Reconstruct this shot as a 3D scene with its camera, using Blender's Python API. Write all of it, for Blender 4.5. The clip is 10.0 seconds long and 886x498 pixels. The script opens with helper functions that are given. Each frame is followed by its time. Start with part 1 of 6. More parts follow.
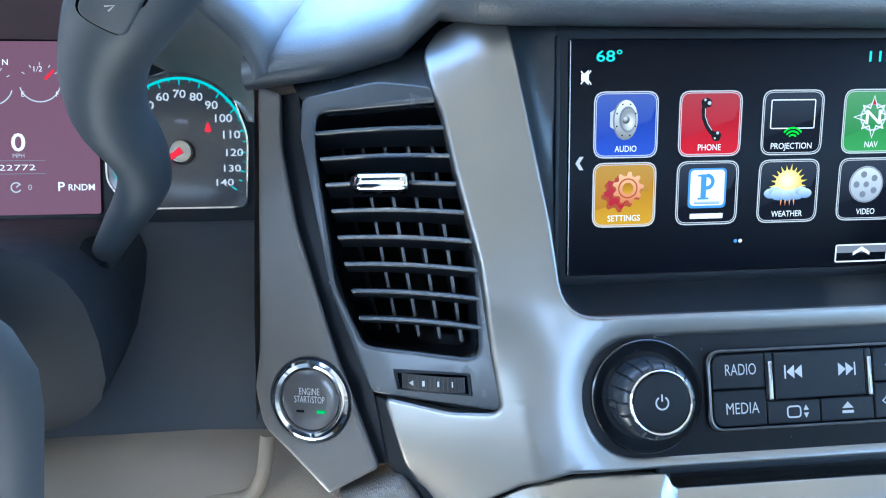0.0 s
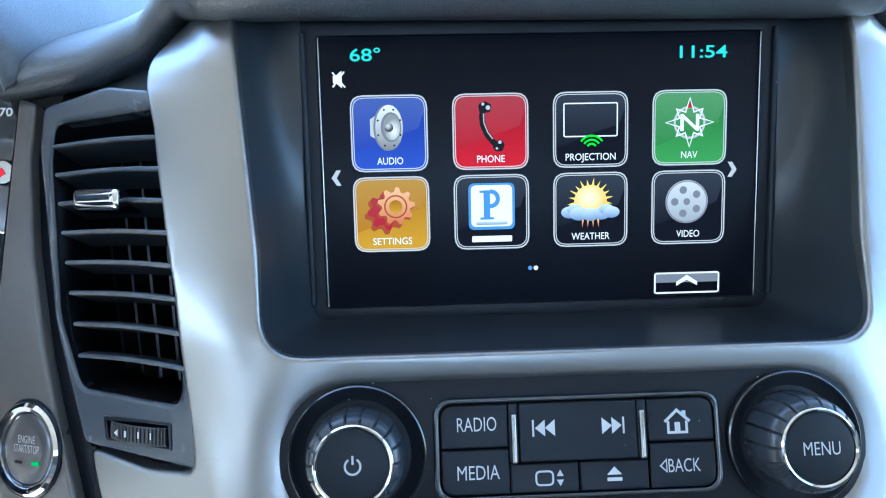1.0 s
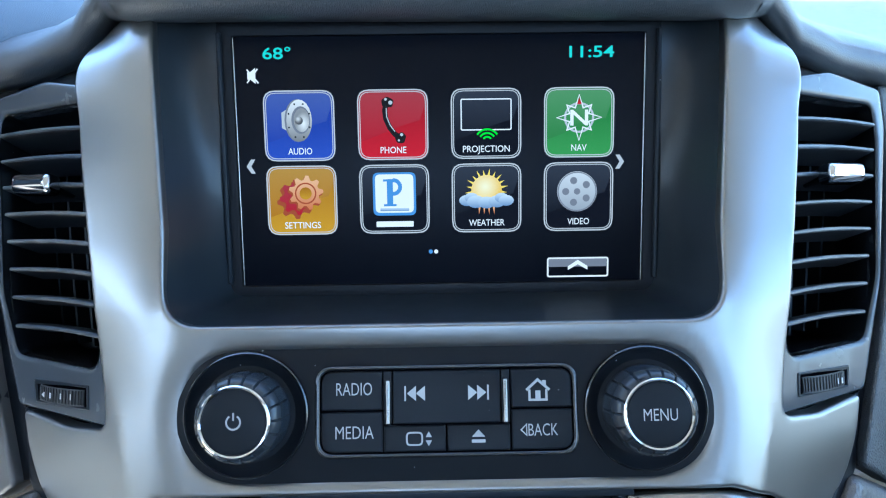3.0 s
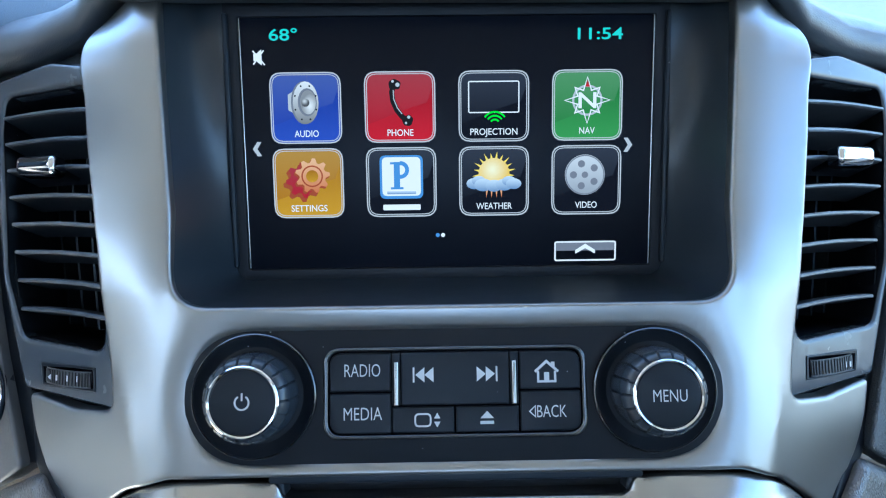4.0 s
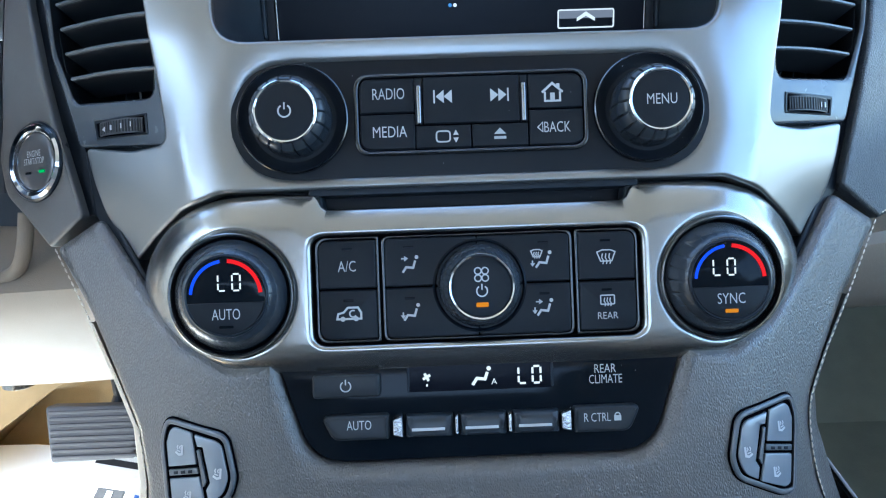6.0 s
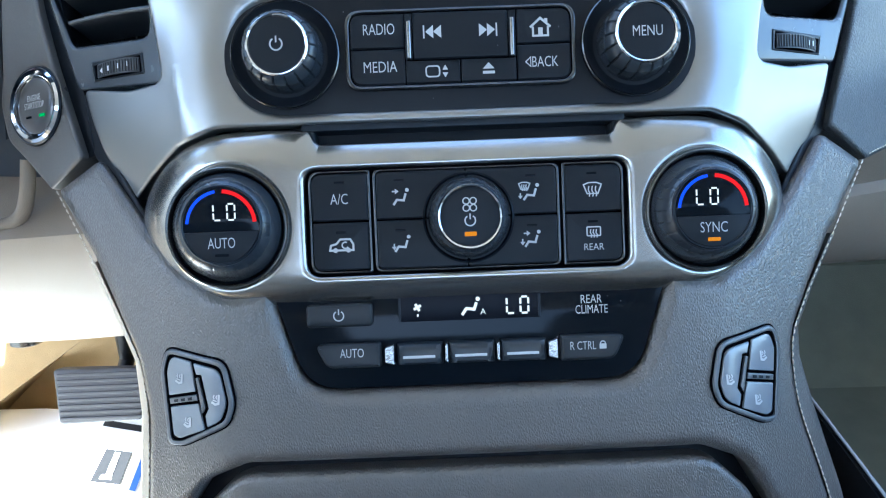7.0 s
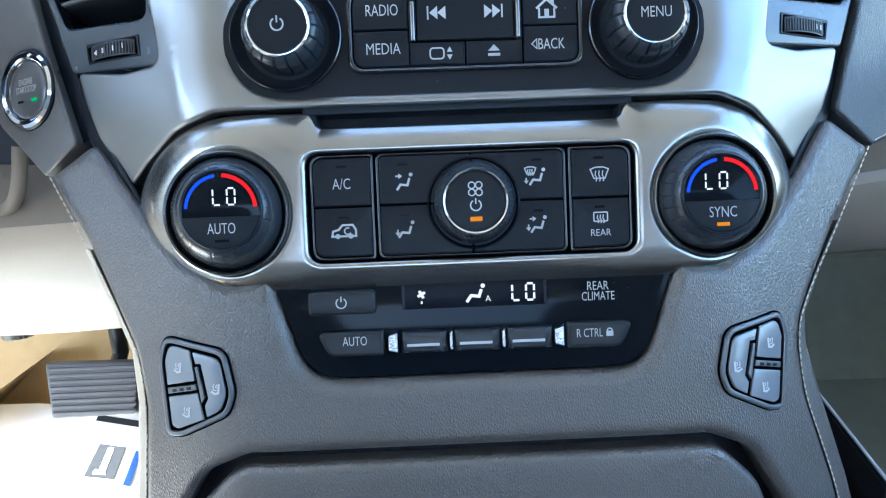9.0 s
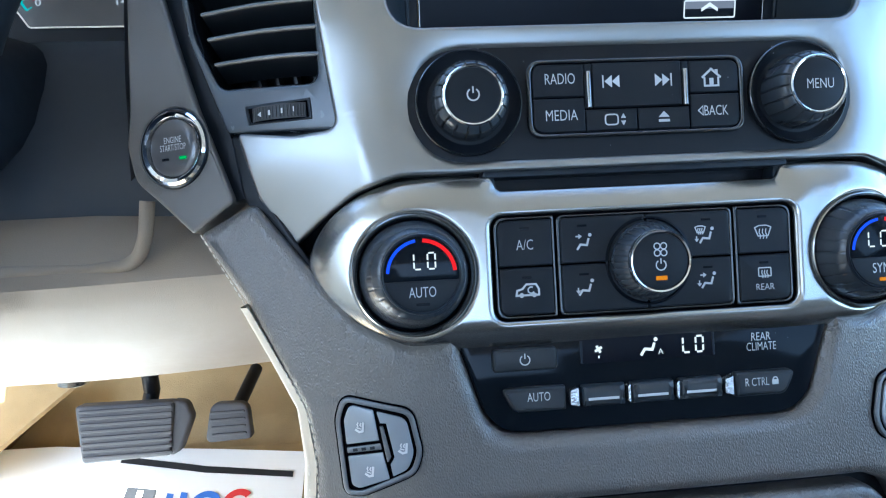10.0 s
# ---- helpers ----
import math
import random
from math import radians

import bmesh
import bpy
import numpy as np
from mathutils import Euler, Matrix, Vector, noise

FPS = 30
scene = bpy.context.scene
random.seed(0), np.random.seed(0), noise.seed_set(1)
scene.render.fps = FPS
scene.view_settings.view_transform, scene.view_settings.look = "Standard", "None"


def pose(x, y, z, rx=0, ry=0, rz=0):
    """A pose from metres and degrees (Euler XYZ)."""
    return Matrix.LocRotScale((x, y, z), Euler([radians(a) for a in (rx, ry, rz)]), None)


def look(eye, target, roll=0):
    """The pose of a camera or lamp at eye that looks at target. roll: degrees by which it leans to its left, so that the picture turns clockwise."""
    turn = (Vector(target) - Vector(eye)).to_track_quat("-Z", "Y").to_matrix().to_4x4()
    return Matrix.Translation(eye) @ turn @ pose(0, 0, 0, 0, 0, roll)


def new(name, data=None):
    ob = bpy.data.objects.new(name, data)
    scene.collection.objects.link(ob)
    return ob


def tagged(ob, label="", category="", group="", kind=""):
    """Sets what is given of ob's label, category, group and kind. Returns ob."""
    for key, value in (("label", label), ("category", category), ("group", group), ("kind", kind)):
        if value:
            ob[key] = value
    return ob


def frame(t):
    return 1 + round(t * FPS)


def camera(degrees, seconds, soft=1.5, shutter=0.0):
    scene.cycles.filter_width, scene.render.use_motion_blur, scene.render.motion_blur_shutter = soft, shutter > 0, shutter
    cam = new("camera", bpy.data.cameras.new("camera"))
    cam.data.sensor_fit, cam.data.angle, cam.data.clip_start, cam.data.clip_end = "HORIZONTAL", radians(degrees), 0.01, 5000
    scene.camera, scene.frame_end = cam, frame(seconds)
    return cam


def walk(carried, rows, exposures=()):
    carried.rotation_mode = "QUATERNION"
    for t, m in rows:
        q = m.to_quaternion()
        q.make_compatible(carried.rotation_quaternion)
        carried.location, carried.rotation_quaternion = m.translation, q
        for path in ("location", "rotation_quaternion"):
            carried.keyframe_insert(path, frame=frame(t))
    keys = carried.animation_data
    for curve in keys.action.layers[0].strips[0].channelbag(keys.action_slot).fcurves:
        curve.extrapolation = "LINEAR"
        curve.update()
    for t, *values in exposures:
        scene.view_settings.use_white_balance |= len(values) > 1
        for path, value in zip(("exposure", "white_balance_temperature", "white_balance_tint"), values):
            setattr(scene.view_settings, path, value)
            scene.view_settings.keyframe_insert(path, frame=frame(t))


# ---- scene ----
STOPS, KELVIN, TINT = 3.26, 5200, 0
cam = camera(72.3, 10.0, soft=1.15)
PATH = [
    (0, (-0.16609, -0.26157, 0.74927), (-0.08024, 0.62720, 0.29903), 1.08),
    (0.5, (-0.09793, -0.23623, 0.73749), (-0.03806, 0.67108, 0.32131), 0.40),
    (1, (-0.04741, -0.23603, 0.73228), (-0.01272, 0.67735, 0.32666), -0.23),
    (1.5, (-0.01441, -0.24810, 0.73877), (0.00709, 0.66458, 0.33066), -0.51),
    (2, (0.00153, -0.25303, 0.73551), (0.01854, 0.65889, 0.32549), -0.29),
    (2.5, (-0.00046, -0.25668, 0.73535), (0.01138, 0.65556, 0.32587), -0.25),
    (4, (-0.00487, -0.25850, 0.73049), (0.00674, 0.64972, 0.31216), -0.07),
    (4.5, (-0.01447, -0.26925, 0.72155), (-0.00008, 0.63134, 0.28710), -0.15),
    (5, (-0.01022, -0.29035, 0.70183), (0.00470, 0.60177, 0.25027), -0.53),
    (5.5, (-0.01099, -0.30547, 0.67751), (0.00390, 0.57759, 0.20848), -0.94),
    (6, (-0.01445, -0.32137, 0.66586), (-0.00099, 0.55047, 0.17625), -1.22),
    (7.5, (-0.00681, -0.33763, 0.64766), (-0.00489, 0.51536, 0.12574), -1.68),
    (8, (-0.00650, -0.33711, 0.64678), (-0.00568, 0.51313, 0.12037), -1.64),
    (8.5, (-0.00666, -0.33628, 0.64622), (-0.00344, 0.51406, 0.12000), -1.59),
    (9, (-0.01388, -0.33460, 0.64597), (0.00250, 0.51873, 0.12485), -1.28),
    (9.5, (-0.03723, -0.33550, 0.65476), (0.00610, 0.52250, 0.14295), -0.70),
    (10, (-0.10246, -0.32786, 0.66571), (-0.02088, 0.53588, 0.16842), 0.04),
]
walk(cam, [(t, look(eye, target, roll)) for t, eye, target, roll in PATH], [(t, STOPS + more, KELVIN + warm, TINT) for t, more, warm in ((0.0, 0.48, 0), (1.0, 0.34, 100), (2.5, 0.1, 0), (5.0, 0.0, 50), (6.0, 0.1, 80), (7.5, 0.28, 100), (9.0, 0.26, 110), (10.0, 0.12, 120))])

# ---- world and light ----
SUN_EL, SUN_AZ = radians(52), radians(-140)  # azimuth from +y (ahead) towards +x
world = bpy.data.worlds.new("world")
scene.world = world
world.use_nodes = True
wn = world.node_tree
sky = wn.nodes.new("ShaderNodeTexSky")
sky.sky_type, sky.sun_disc = "NISHITA", False
sky.sun_elevation, sky.sun_rotation = SUN_EL, SUN_AZ
sky.dust_density, sky.ozone_density = 1.8, 0.7
wn.links.new(sky.outputs[0], wn.nodes["Background"].inputs[0])
wn.nodes["Background"].inputs[1].default_value = 0.15
sun = new("sun", bpy.data.lights.new("sun", "SUN"))
sun.data.energy, sun.data.angle, sun.data.color = 5.0, radians(0.5), (1.0, 0.95, 0.88)
to_sun = Vector((math.sin(SUN_AZ) * math.cos(SUN_EL), math.cos(SUN_AZ) * math.cos(SUN_EL), math.sin(SUN_EL)))
sun.matrix_world = look(to_sun * 20, (0, 0, 0))


# ---- materials ----
def material(name, base, rough=0.5, metal=0.0, bump=0.0, grain=900.0, vary=0.12, cells=False, coat=0.0, emit=0.0, patch=25.0, dust=0.0):
    m = bpy.data.materials.new(name)
    m.use_nodes = True
    t = m.node_tree
    b = t.nodes["Principled BSDF"]
    b.inputs["Base Color"].default_value = (*base, 1)
    b.inputs["Roughness"].default_value, b.inputs["Metallic"].default_value = rough, metal
    b.inputs["Coat Weight"].default_value = coat
    b.inputs["Coat Roughness"].default_value = 0.09
    if emit:
        b.inputs["Emission Color"].default_value = (*base, 1)
        b.inputs["Emission Strength"].default_value = emit * 2.0 ** -STOPS
        b.inputs["Base Color"].default_value = (*[c * 0.05 for c in base], 1)
        b.inputs["Specular IOR Level"].default_value = 0.04
        return m
    co = t.nodes.new("ShaderNodeTexCoord")
    if vary:
        # broad patches and fine grain in the tone
        big = t.nodes.new("ShaderNodeTexNoise")
        big.inputs["Scale"].default_value, big.inputs["Detail"].default_value = patch, 6
        t.links.new(co.outputs["Object"], big.inputs["Vector"])
        mixer = t.nodes.new("ShaderNodeMix")
        mixer.data_type = "RGBA"
        mixer.inputs[6].default_value = (*[c * (1 - vary) for c in base], 1)
        mixer.inputs[7].default_value = (*[min(1, c * (1 + vary)) for c in base], 1)
        t.links.new(big.outputs["Fac"], mixer.inputs[0])
        t.links.new(mixer.outputs[2], b.inputs["Base Color"])
        fine = t.nodes.new("ShaderNodeTexNoise")
        fine.inputs["Scale"].default_value, fine.inputs["Detail"].default_value = patch * 5, 4
        t.links.new(co.outputs["Object"], fine.inputs["Vector"])
        wear = t.nodes.new("ShaderNodeMapRange")
        spread = 0.04 if metal or rough < 0.31 else 0.13
        wear.inputs["To Min"].default_value, wear.inputs["To Max"].default_value = rough * (1 - spread), min(1, rough * (1 + spread))
        t.links.new(fine.outputs["Fac"], wear.inputs["Value"])
        t.links.new(wear.outputs[0], b.inputs["Roughness"])
    if dust:
        # sparse pale specks of dust, thicker in some places than in others
        specks = t.nodes.new("ShaderNodeTexVoronoi")
        specks.inputs["Scale"].default_value = 190
        t.links.new(co.outputs["Object"], specks.inputs["Vector"])
        drift = t.nodes.new("ShaderNodeTexNoise")
        drift.inputs["Scale"].default_value = 38
        t.links.new(co.outputs["Object"], drift.inputs["Vector"])
        size = t.nodes.new("ShaderNodeMapRange")
        size.inputs["From Min"].default_value, size.inputs["From Max"].default_value = 0.46, 0.75
        size.inputs["To Min"].default_value, size.inputs["To Max"].default_value = 0.0, dust
        t.links.new(drift.outputs["Fac"], size.inputs["Value"])
        hit = t.nodes.new("ShaderNodeMath")
        hit.operation = "LESS_THAN"
        t.links.new(specks.outputs["Distance"], hit.inputs[0])
        t.links.new(size.outputs[0], hit.inputs[1])
        lay = t.nodes.new("ShaderNodeMix")
        lay.data_type = "RGBA"
        lay.inputs[7].default_value = (0.22, 0.23, 0.24, 1)
        t.links.new(hit.outputs[0], lay.inputs[0])
        t.links.new(mixer.outputs[2], lay.inputs[6])
        t.links.new(lay.outputs[2], b.inputs["Base Color"])
    if bump:
        if cells:
            # pebbled hide: small cells drawn out a little, broken up by creases
            stretch = t.nodes.new("ShaderNodeMapping")
            stretch.inputs["Scale"].default_value = (1.5, 0.75, 0.75)
            t.links.new(co.outputs["Object"], stretch.inputs["Vector"])
            tex = t.nodes.new("ShaderNodeTexVoronoi")
            tex.feature, tex.inputs["Randomness"].default_value = "DISTANCE_TO_EDGE", 1.0
            dome = t.nodes.new("ShaderNodeMapRange")
            dome.interpolation_type = "SMOOTHSTEP"
            dome.inputs["From Max"].default_value = 0.4
            t.links.new(tex.outputs["Distance"], dome.inputs["Value"])
            t.links.new(stretch.outputs[0], tex.inputs["Vector"])
            crease = t.nodes.new("ShaderNodeTexNoise")
            crease.inputs["Scale"].default_value, crease.inputs["Detail"].default_value = grain * 0.2, 2
            t.links.new(stretch.outputs[0], crease.inputs["Vector"])
            both_ = t.nodes.new("ShaderNodeMath")
            both_.operation = "ADD"
            fold = t.nodes.new("ShaderNodeMath")
            fold.operation, fold.inputs[1].default_value = "MULTIPLY", 0.5
            t.links.new(crease.outputs["Fac"], fold.inputs[0])
            t.links.new(dome.outputs[0], both_.inputs[0])
            t.links.new(fold.outputs[0], both_.inputs[1])
            out = both_.outputs[0]
        else:
            tex = t.nodes.new("ShaderNodeTexNoise")
            tex.inputs["Detail"].default_value = 3
            t.links.new(co.outputs["Object"], tex.inputs["Vector"])
            out = tex.outputs["Fac"]
        tex.inputs["Scale"].default_value = grain
        bp = t.nodes.new("ShaderNodeBump")
        bp.inputs["Strength"].default_value, bp.inputs["Distance"].default_value = bump, 0.0006 if cells else 0.0004
        t.links.new(out, bp.inputs["Height"])
        t.links.new(bp.outputs[0], b.inputs["Normal"])
    return m


SILVER = material("satin_silver_paint", (0.250, 0.250, 0.246), 0.35, 0.92, 0, 5200, 0.03, coat=0.25)
STEEL = material("dark_satin_silver", (0.31, 0.305, 0.29), 0.24, 0.96, 0, 5200, 0.03, coat=0.3)
CHROME = material("chrome", (0.66, 0.67, 0.69), 0.07, 1.0, vary=0)
BLACK = material("black_plastic", (0.0065, 0.008, 0.011), 0.40, 0, 0.10, 2200, dust=0.10)
SATIN = material("satin_black_plastic", (0.012, 0.016, 0.022), 0.33, 0, 0.05, 2600, dust=0.07)
KEY = material("key_plastic", (0.009, 0.0115, 0.0155), 0.40, 0, 0.06, 3000, dust=0.06)
GLOSS = material("gloss_black", (0.004, 0.006, 0.009), 0.08, 0, vary=0.1, dust=0.06)
HOUSING = material("satin_housing_plastic", (0.014, 0.019, 0.025), 0.36, 0, 0.05, 2600)
VENTGREY = material("satin_vent_plastic", (0.048, 0.057, 0.069), 0.27, 0, 0.05, 2600)
EDGE = material("smooth_black_edge", (0.010, 0.011, 0.013), 0.18, 0, vary=0.1)
KNOBSIDE = material("worn_knob_side", (0.026, 0.031, 0.038), 0.26, 0, 0.05, 2600)
SPARKLE = material("clear_facetted_plastic", (0.55, 0.57, 0.60), 0.12, 0.9, 1.0, 900, 0.4, patch=600)
GAP = material("dark_gap", (0.002, 0.002, 0.003), 0.9, vary=0)
COLUMN = material("smooth_column_plastic", (0.040, 0.049, 0.060), 0.52, 0, 0.05, 2500)
UNDERDASH = material("smooth_underdash_plastic", (0.055, 0.062, 0.074), 0.5, 0, 0.05, 2500)
SHROUD = material("dull_column_plastic", (0.026, 0.031, 0.039), 0.55, 0, 0.08, 1500)
DASHHIDE = material("dark_dash_hide", (0.046, 0.050, 0.054), 0.42, 0, 0.40, 820, 0.12, cells=True)
# slats: highlight on the front edge and dark tops are put into two colours
LITLIP = material("slat_lit_edge", (0.062, 0.072, 0.086), 0.34, 0, 0.03, 2600)
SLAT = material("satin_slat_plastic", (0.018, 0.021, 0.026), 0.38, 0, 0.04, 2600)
FRAMEGREY = material("satin_grey_frame", (0.115, 0.12, 0.13), 0.30, 0.3, 0.04, 2600)
DIMPRINT = material("faded_print", (0.42, 0.44, 0.46), 0.5, vary=0)
GREYKEY = material("grey_key_plastic", (0.18, 0.20, 0.225), 0.20, 0, 0.05, 2600)
LEATHER = material("dark_grey_leather", (0.086, 0.078, 0.071), 0.33, 0, 0.31, 720, 0.14, cells=True)
PADGRAIN = material("grained_dash_pad", (0.060, 0.068, 0.078), 0.42, 0, 0.20, 1000, 0.10, cells=True)
TRIM = material("grained_grey_trim", (0.092, 0.086, 0.080), 0.36, 0, 0.20, 1900, 0.08, cells=True)
TAN = material("grained_tan_plastic", (0.275, 0.222, 0.170), 0.5, 0, 0.25, 1300, 0.08, cells=True)
PIPING = material("cream_leather_piping", (0.48, 0.41, 0.31), 0.5, 0, 0.3, 1200)
THREAD = material("pale_thread", (0.62, 0.55, 0.45), 0.8, 0, 0.3, 3000)
RUBBERKNOB = material("soft_knob_rubber", (0.024, 0.027, 0.031), 0.34, 0, 0.05, 2600)
WHEELRUBBER = material("thumbwheel_rubber", (0.014, 0.015, 0.017), 0.5, 0, 0.2, 1500)
RUBBER = material("pedal_rubber", (0.052, 0.052, 0.058), 0.6, 0, 0.3, 900)
CARPET = material("tan_carpet", (0.36, 0.255, 0.12), 0.95, 0, 1.0, 700, 0.3)
PAPER = material("paper_mat", (0.80, 0.79, 0.76), 0.6, 0, 0.2, 60, 0.04)
INKBLUE = material("blue_ink", (0.05, 0.16, 0.55), 0.6)
INKRED = material("red_ink", (0.60, 0.03, 0.03), 0.6)
INKBLACK = material("black_ink", (0.010, 0.010, 0.012), 0.85)
PRINT = material("white_print", (0.44, 0.45, 0.46), 0.5, vary=0)
CLOTH = material("pale_headliner", (0.72, 0.70, 0.66), 0.9, 0, 0.3, 700)
REARDARK = material("dark_rear_cabin", (0.15, 0.135, 0.118), 0.6, 0, 0.3, 300, 0.3, patch=4)
DOORSKIN = material("tan_door_trim", (0.42, 0.36, 0.29), 0.55, 0, 0.3, 700)
CONCRETE = material("sunlit_concrete", (0.22, 0.21, 0.195), 0.9, 0, 0.5, 120, 0.2, patch=1.5)
REFLECTWALL = material("tan_reflected_wall", (0.62, 0.53, 0.41), 0.9, 0, 0.5, 90, 0.2, patch=1.2)
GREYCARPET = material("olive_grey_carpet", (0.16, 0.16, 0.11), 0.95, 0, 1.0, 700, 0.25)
LENSGREY = material("smoked_lens", (0.075, 0.073, 0.075), 0.18)


def glow(name, rgb, strength=1.0):
    return material(name, rgb, 0.4, emit=strength)


def fade(name, low, high, centre=None, reach=0.5):
    """A lit picture's colour running from bottom to top, or outwards from a centre, of each drawn piece."""
    m = glow(name, low)
    t = m.node_tree
    co = t.nodes.new("ShaderNodeTexCoord")
    ramp = t.nodes.new("ShaderNodeMix")
    ramp.data_type = "RGBA"
    ramp.inputs[6].default_value, ramp.inputs[7].default_value = (*low, 1), (*high, 1)
    if centre:
        far = t.nodes.new("ShaderNodeVectorMath")
        far.operation = "DISTANCE"
        cut = t.nodes.new("ShaderNodeVectorMath")
        cut.operation, cut.inputs[1].default_value = "MULTIPLY", (1, 0, 1)
        far.inputs[1].default_value = (centre[0], 0, centre[1])
        t.links.new(co.outputs["Generated"], cut.inputs[0])
        t.links.new(cut.outputs[0], far.inputs[0])
        span = t.nodes.new("ShaderNodeMapRange")
        span.inputs["From Max"].default_value = reach
        t.links.new(far.outputs["Value"], span.inputs["Value"])
        t.links.new(span.outputs[0], ramp.inputs[0])
    else:
        axes = t.nodes.new("ShaderNodeSeparateXYZ")
        t.links.new(co.outputs["Generated"], axes.inputs[0])
        t.links.new(axes.outputs["Z"], ramp.inputs[0])
    t.links.new(ramp.outputs[2], t.nodes["Principled BSDF"].inputs["Emission Color"])
    return m


UI_WHITE = glow("ui_white", (0.85, 0.86, 0.88))
UI_SILVER = glow("ui_silver", (0.50, 0.52, 0.55))
UI_GREY = glow("ui_grey", (0.20, 0.21, 0.25))
UI_TEAL = glow("ui_teal", (0.10, 0.66, 0.57))
UI_BLUE = fade("ui_blue", (0.04, 0.085, 0.46), (0.012, 0.028, 0.22))
UI_BLUE2 = fade("ui_light_blue", (0.03, 0.06, 0.36), (0.075, 0.115, 0.36))
UI_RED = fade("ui_red", (0.56, 0.012, 0.03), (0.24, 0.006, 0.014))
UI_RED2 = fade("ui_light_red", (0.42, 0.012, 0.028), (0.36, 0.045, 0.06))
UI_GREEN = fade("ui_green", (0.075, 0.32, 0.08), (0.025, 0.14, 0.03))
UI_GREEN2 = fade("ui_light_green", (0.05, 0.22, 0.055), (0.11, 0.29, 0.12))
UI_AMBER = fade("ui_amber", (0.6, 0.31, 0.02), (0.34, 0.13, 0.008))
UI_AMBER2 = fade("ui_light_amber", (0.44, 0.18, 0.012), (0.46, 0.25, 0.05))
UI_DARK = glow("ui_dark", (0.005, 0.006, 0.012))
UI_DARK2 = fade("ui_dark_gloss", (0.008, 0.01, 0.017), (0.035, 0.042, 0.062))
UI_ORANGE = fade("ui_orange", (0.60, 0.17, 0.06), (0.85, 0.50, 0.27))
UI_EDGE = glow("ui_edge", (0.55, 0.56, 0.58))
UI_BROWN = glow("ui_brown", (0.36, 0.07, 0.03))
UI_SUN = glow("ui_sun", (0.92, 0.68, 0.12))
UI_CLOUD = fade("ui_cloud", (0.16, 0.26, 0.44), (0.66, 0.76, 0.86))
UI_METAL = fade("ui_metal", (0.20, 0.20, 0.21), (0.80, 0.81, 0.82))
UI_CONE = fade("ui_cone", (0.85, 0.85, 0.84), (0.24, 0.24, 0.25), (0.62, 0.35), 0.5)
UI_CAP = fade("ui_cap", (0.70, 0.70, 0.70), (0.04, 0.04, 0.045), (0.4, 0.7), 0.5)
UI_REEL = fade("ui_reel", (0.34, 0.36, 0.40), (0.66, 0.68, 0.71))
UI_DISC = fade("ui_sun_disc", (0.97, 0.90, 0.60), (0.86, 0.52, 0.06), (0.45, 0.62), 0.55)
UI_LIME = glow("ui_lime", (0.08, 0.70, 0.03))
UI_SKY = glow("ui_sky_blue", (0.10, 0.28, 0.60))
UI_BLACK = glow("ui_black", (0.012, 0.012, 0.014))
LED_AMBER = glow("led_amber", (1.0, 0.32, 0.01), 0.65)
LED_GREEN = glow("led_green", (0.02, 0.70, 0.12), 0.7)
LED_WHITE = glow("led_white", (0.92, 0.93, 0.90), 1.0)
LED_BLUE = glow("led_blue", (0.03, 0.09, 0.95), 1.0)
LED_RED = glow("led_red", (0.85, 0.01, 0.015), 1.0)
DIC = glow("cluster_display", (0.17, 0.080, 0.115), 1.0)
CLUSTERTEAL = glow("cluster_teal", (0.05, 0.50, 0.46), 1.0)
NEEDLE = glow("needle_red", (0.75, 0.02, 0.04), 1.0)
GLASS = material("screen_glass", (0.003, 0.004, 0.008), 0.34, 0, vary=0)
GLOSS.node_tree.nodes["Principled BSDF"].inputs["Specular IOR Level"].default_value = 0.08
GLASS.node_tree.nodes["Principled BSDF"].inputs["Specular IOR Level"].default_value = 0.10
for m_ in (BLACK, KEY, SATIN, RUBBERKNOB, SHROUD):
    m_.node_tree.nodes["Principled BSDF"].inputs["Specular IOR Level"].default_value = 0.16

GAP.node_tree.nodes["Principled BSDF"].inputs["Specular IOR Level"].default_value = 0.0
for m_ in (LEATHER, GREYKEY, EDGE, PADGRAIN):
    m_.node_tree.nodes["Principled BSDF"].inputs["Specular IOR Level"].default_value = 0.8

# ---- drawing helpers: outlines in millimetres, (u across, v up, h out of the panel) ----
TH, ROLL = radians(29.5), radians(0.43)
UP, NORMAL = Vector((0, math.sin(TH), math.cos(TH))), Vector((0, -math.cos(TH), math.sin(TH)))
ACROSS = Vector((1, 0, 0)) * math.cos(ROLL) + UP * math.sin(ROLL)
UPR = UP * math.cos(ROLL) - Vector((1, 0, 0)) * math.sin(ROLL)
ORIGIN = Vector((0.0016, -0.0892, 0.600))


def at(u, v, n):
    """A place on the slanted centre stack: across, up its face, out of its face."""
    return ORIGIN + (ACROSS * u + UPR * v + NORMAL * n) * 0.001


def swell(u, v):
    """The stack's face falls back towards its sides and its top."""
    x = (abs(u) - 104) / 8
    side = 0.53 * (abs(u) - 104) if x > 40 else 0.53 * 8 * math.log1p(math.exp(x))
    return -4.5 - side - 0.1 * max(0, v - 35)


def skin(d=0.0):
    return lambda u, v, h: at(u, v, swell(u, v) + d + h)


def ease(f):
    """A soft step from 0 to 1."""
    f = max(0.0, min(1.0, f))
    return f * f * (3 - 2 * f)


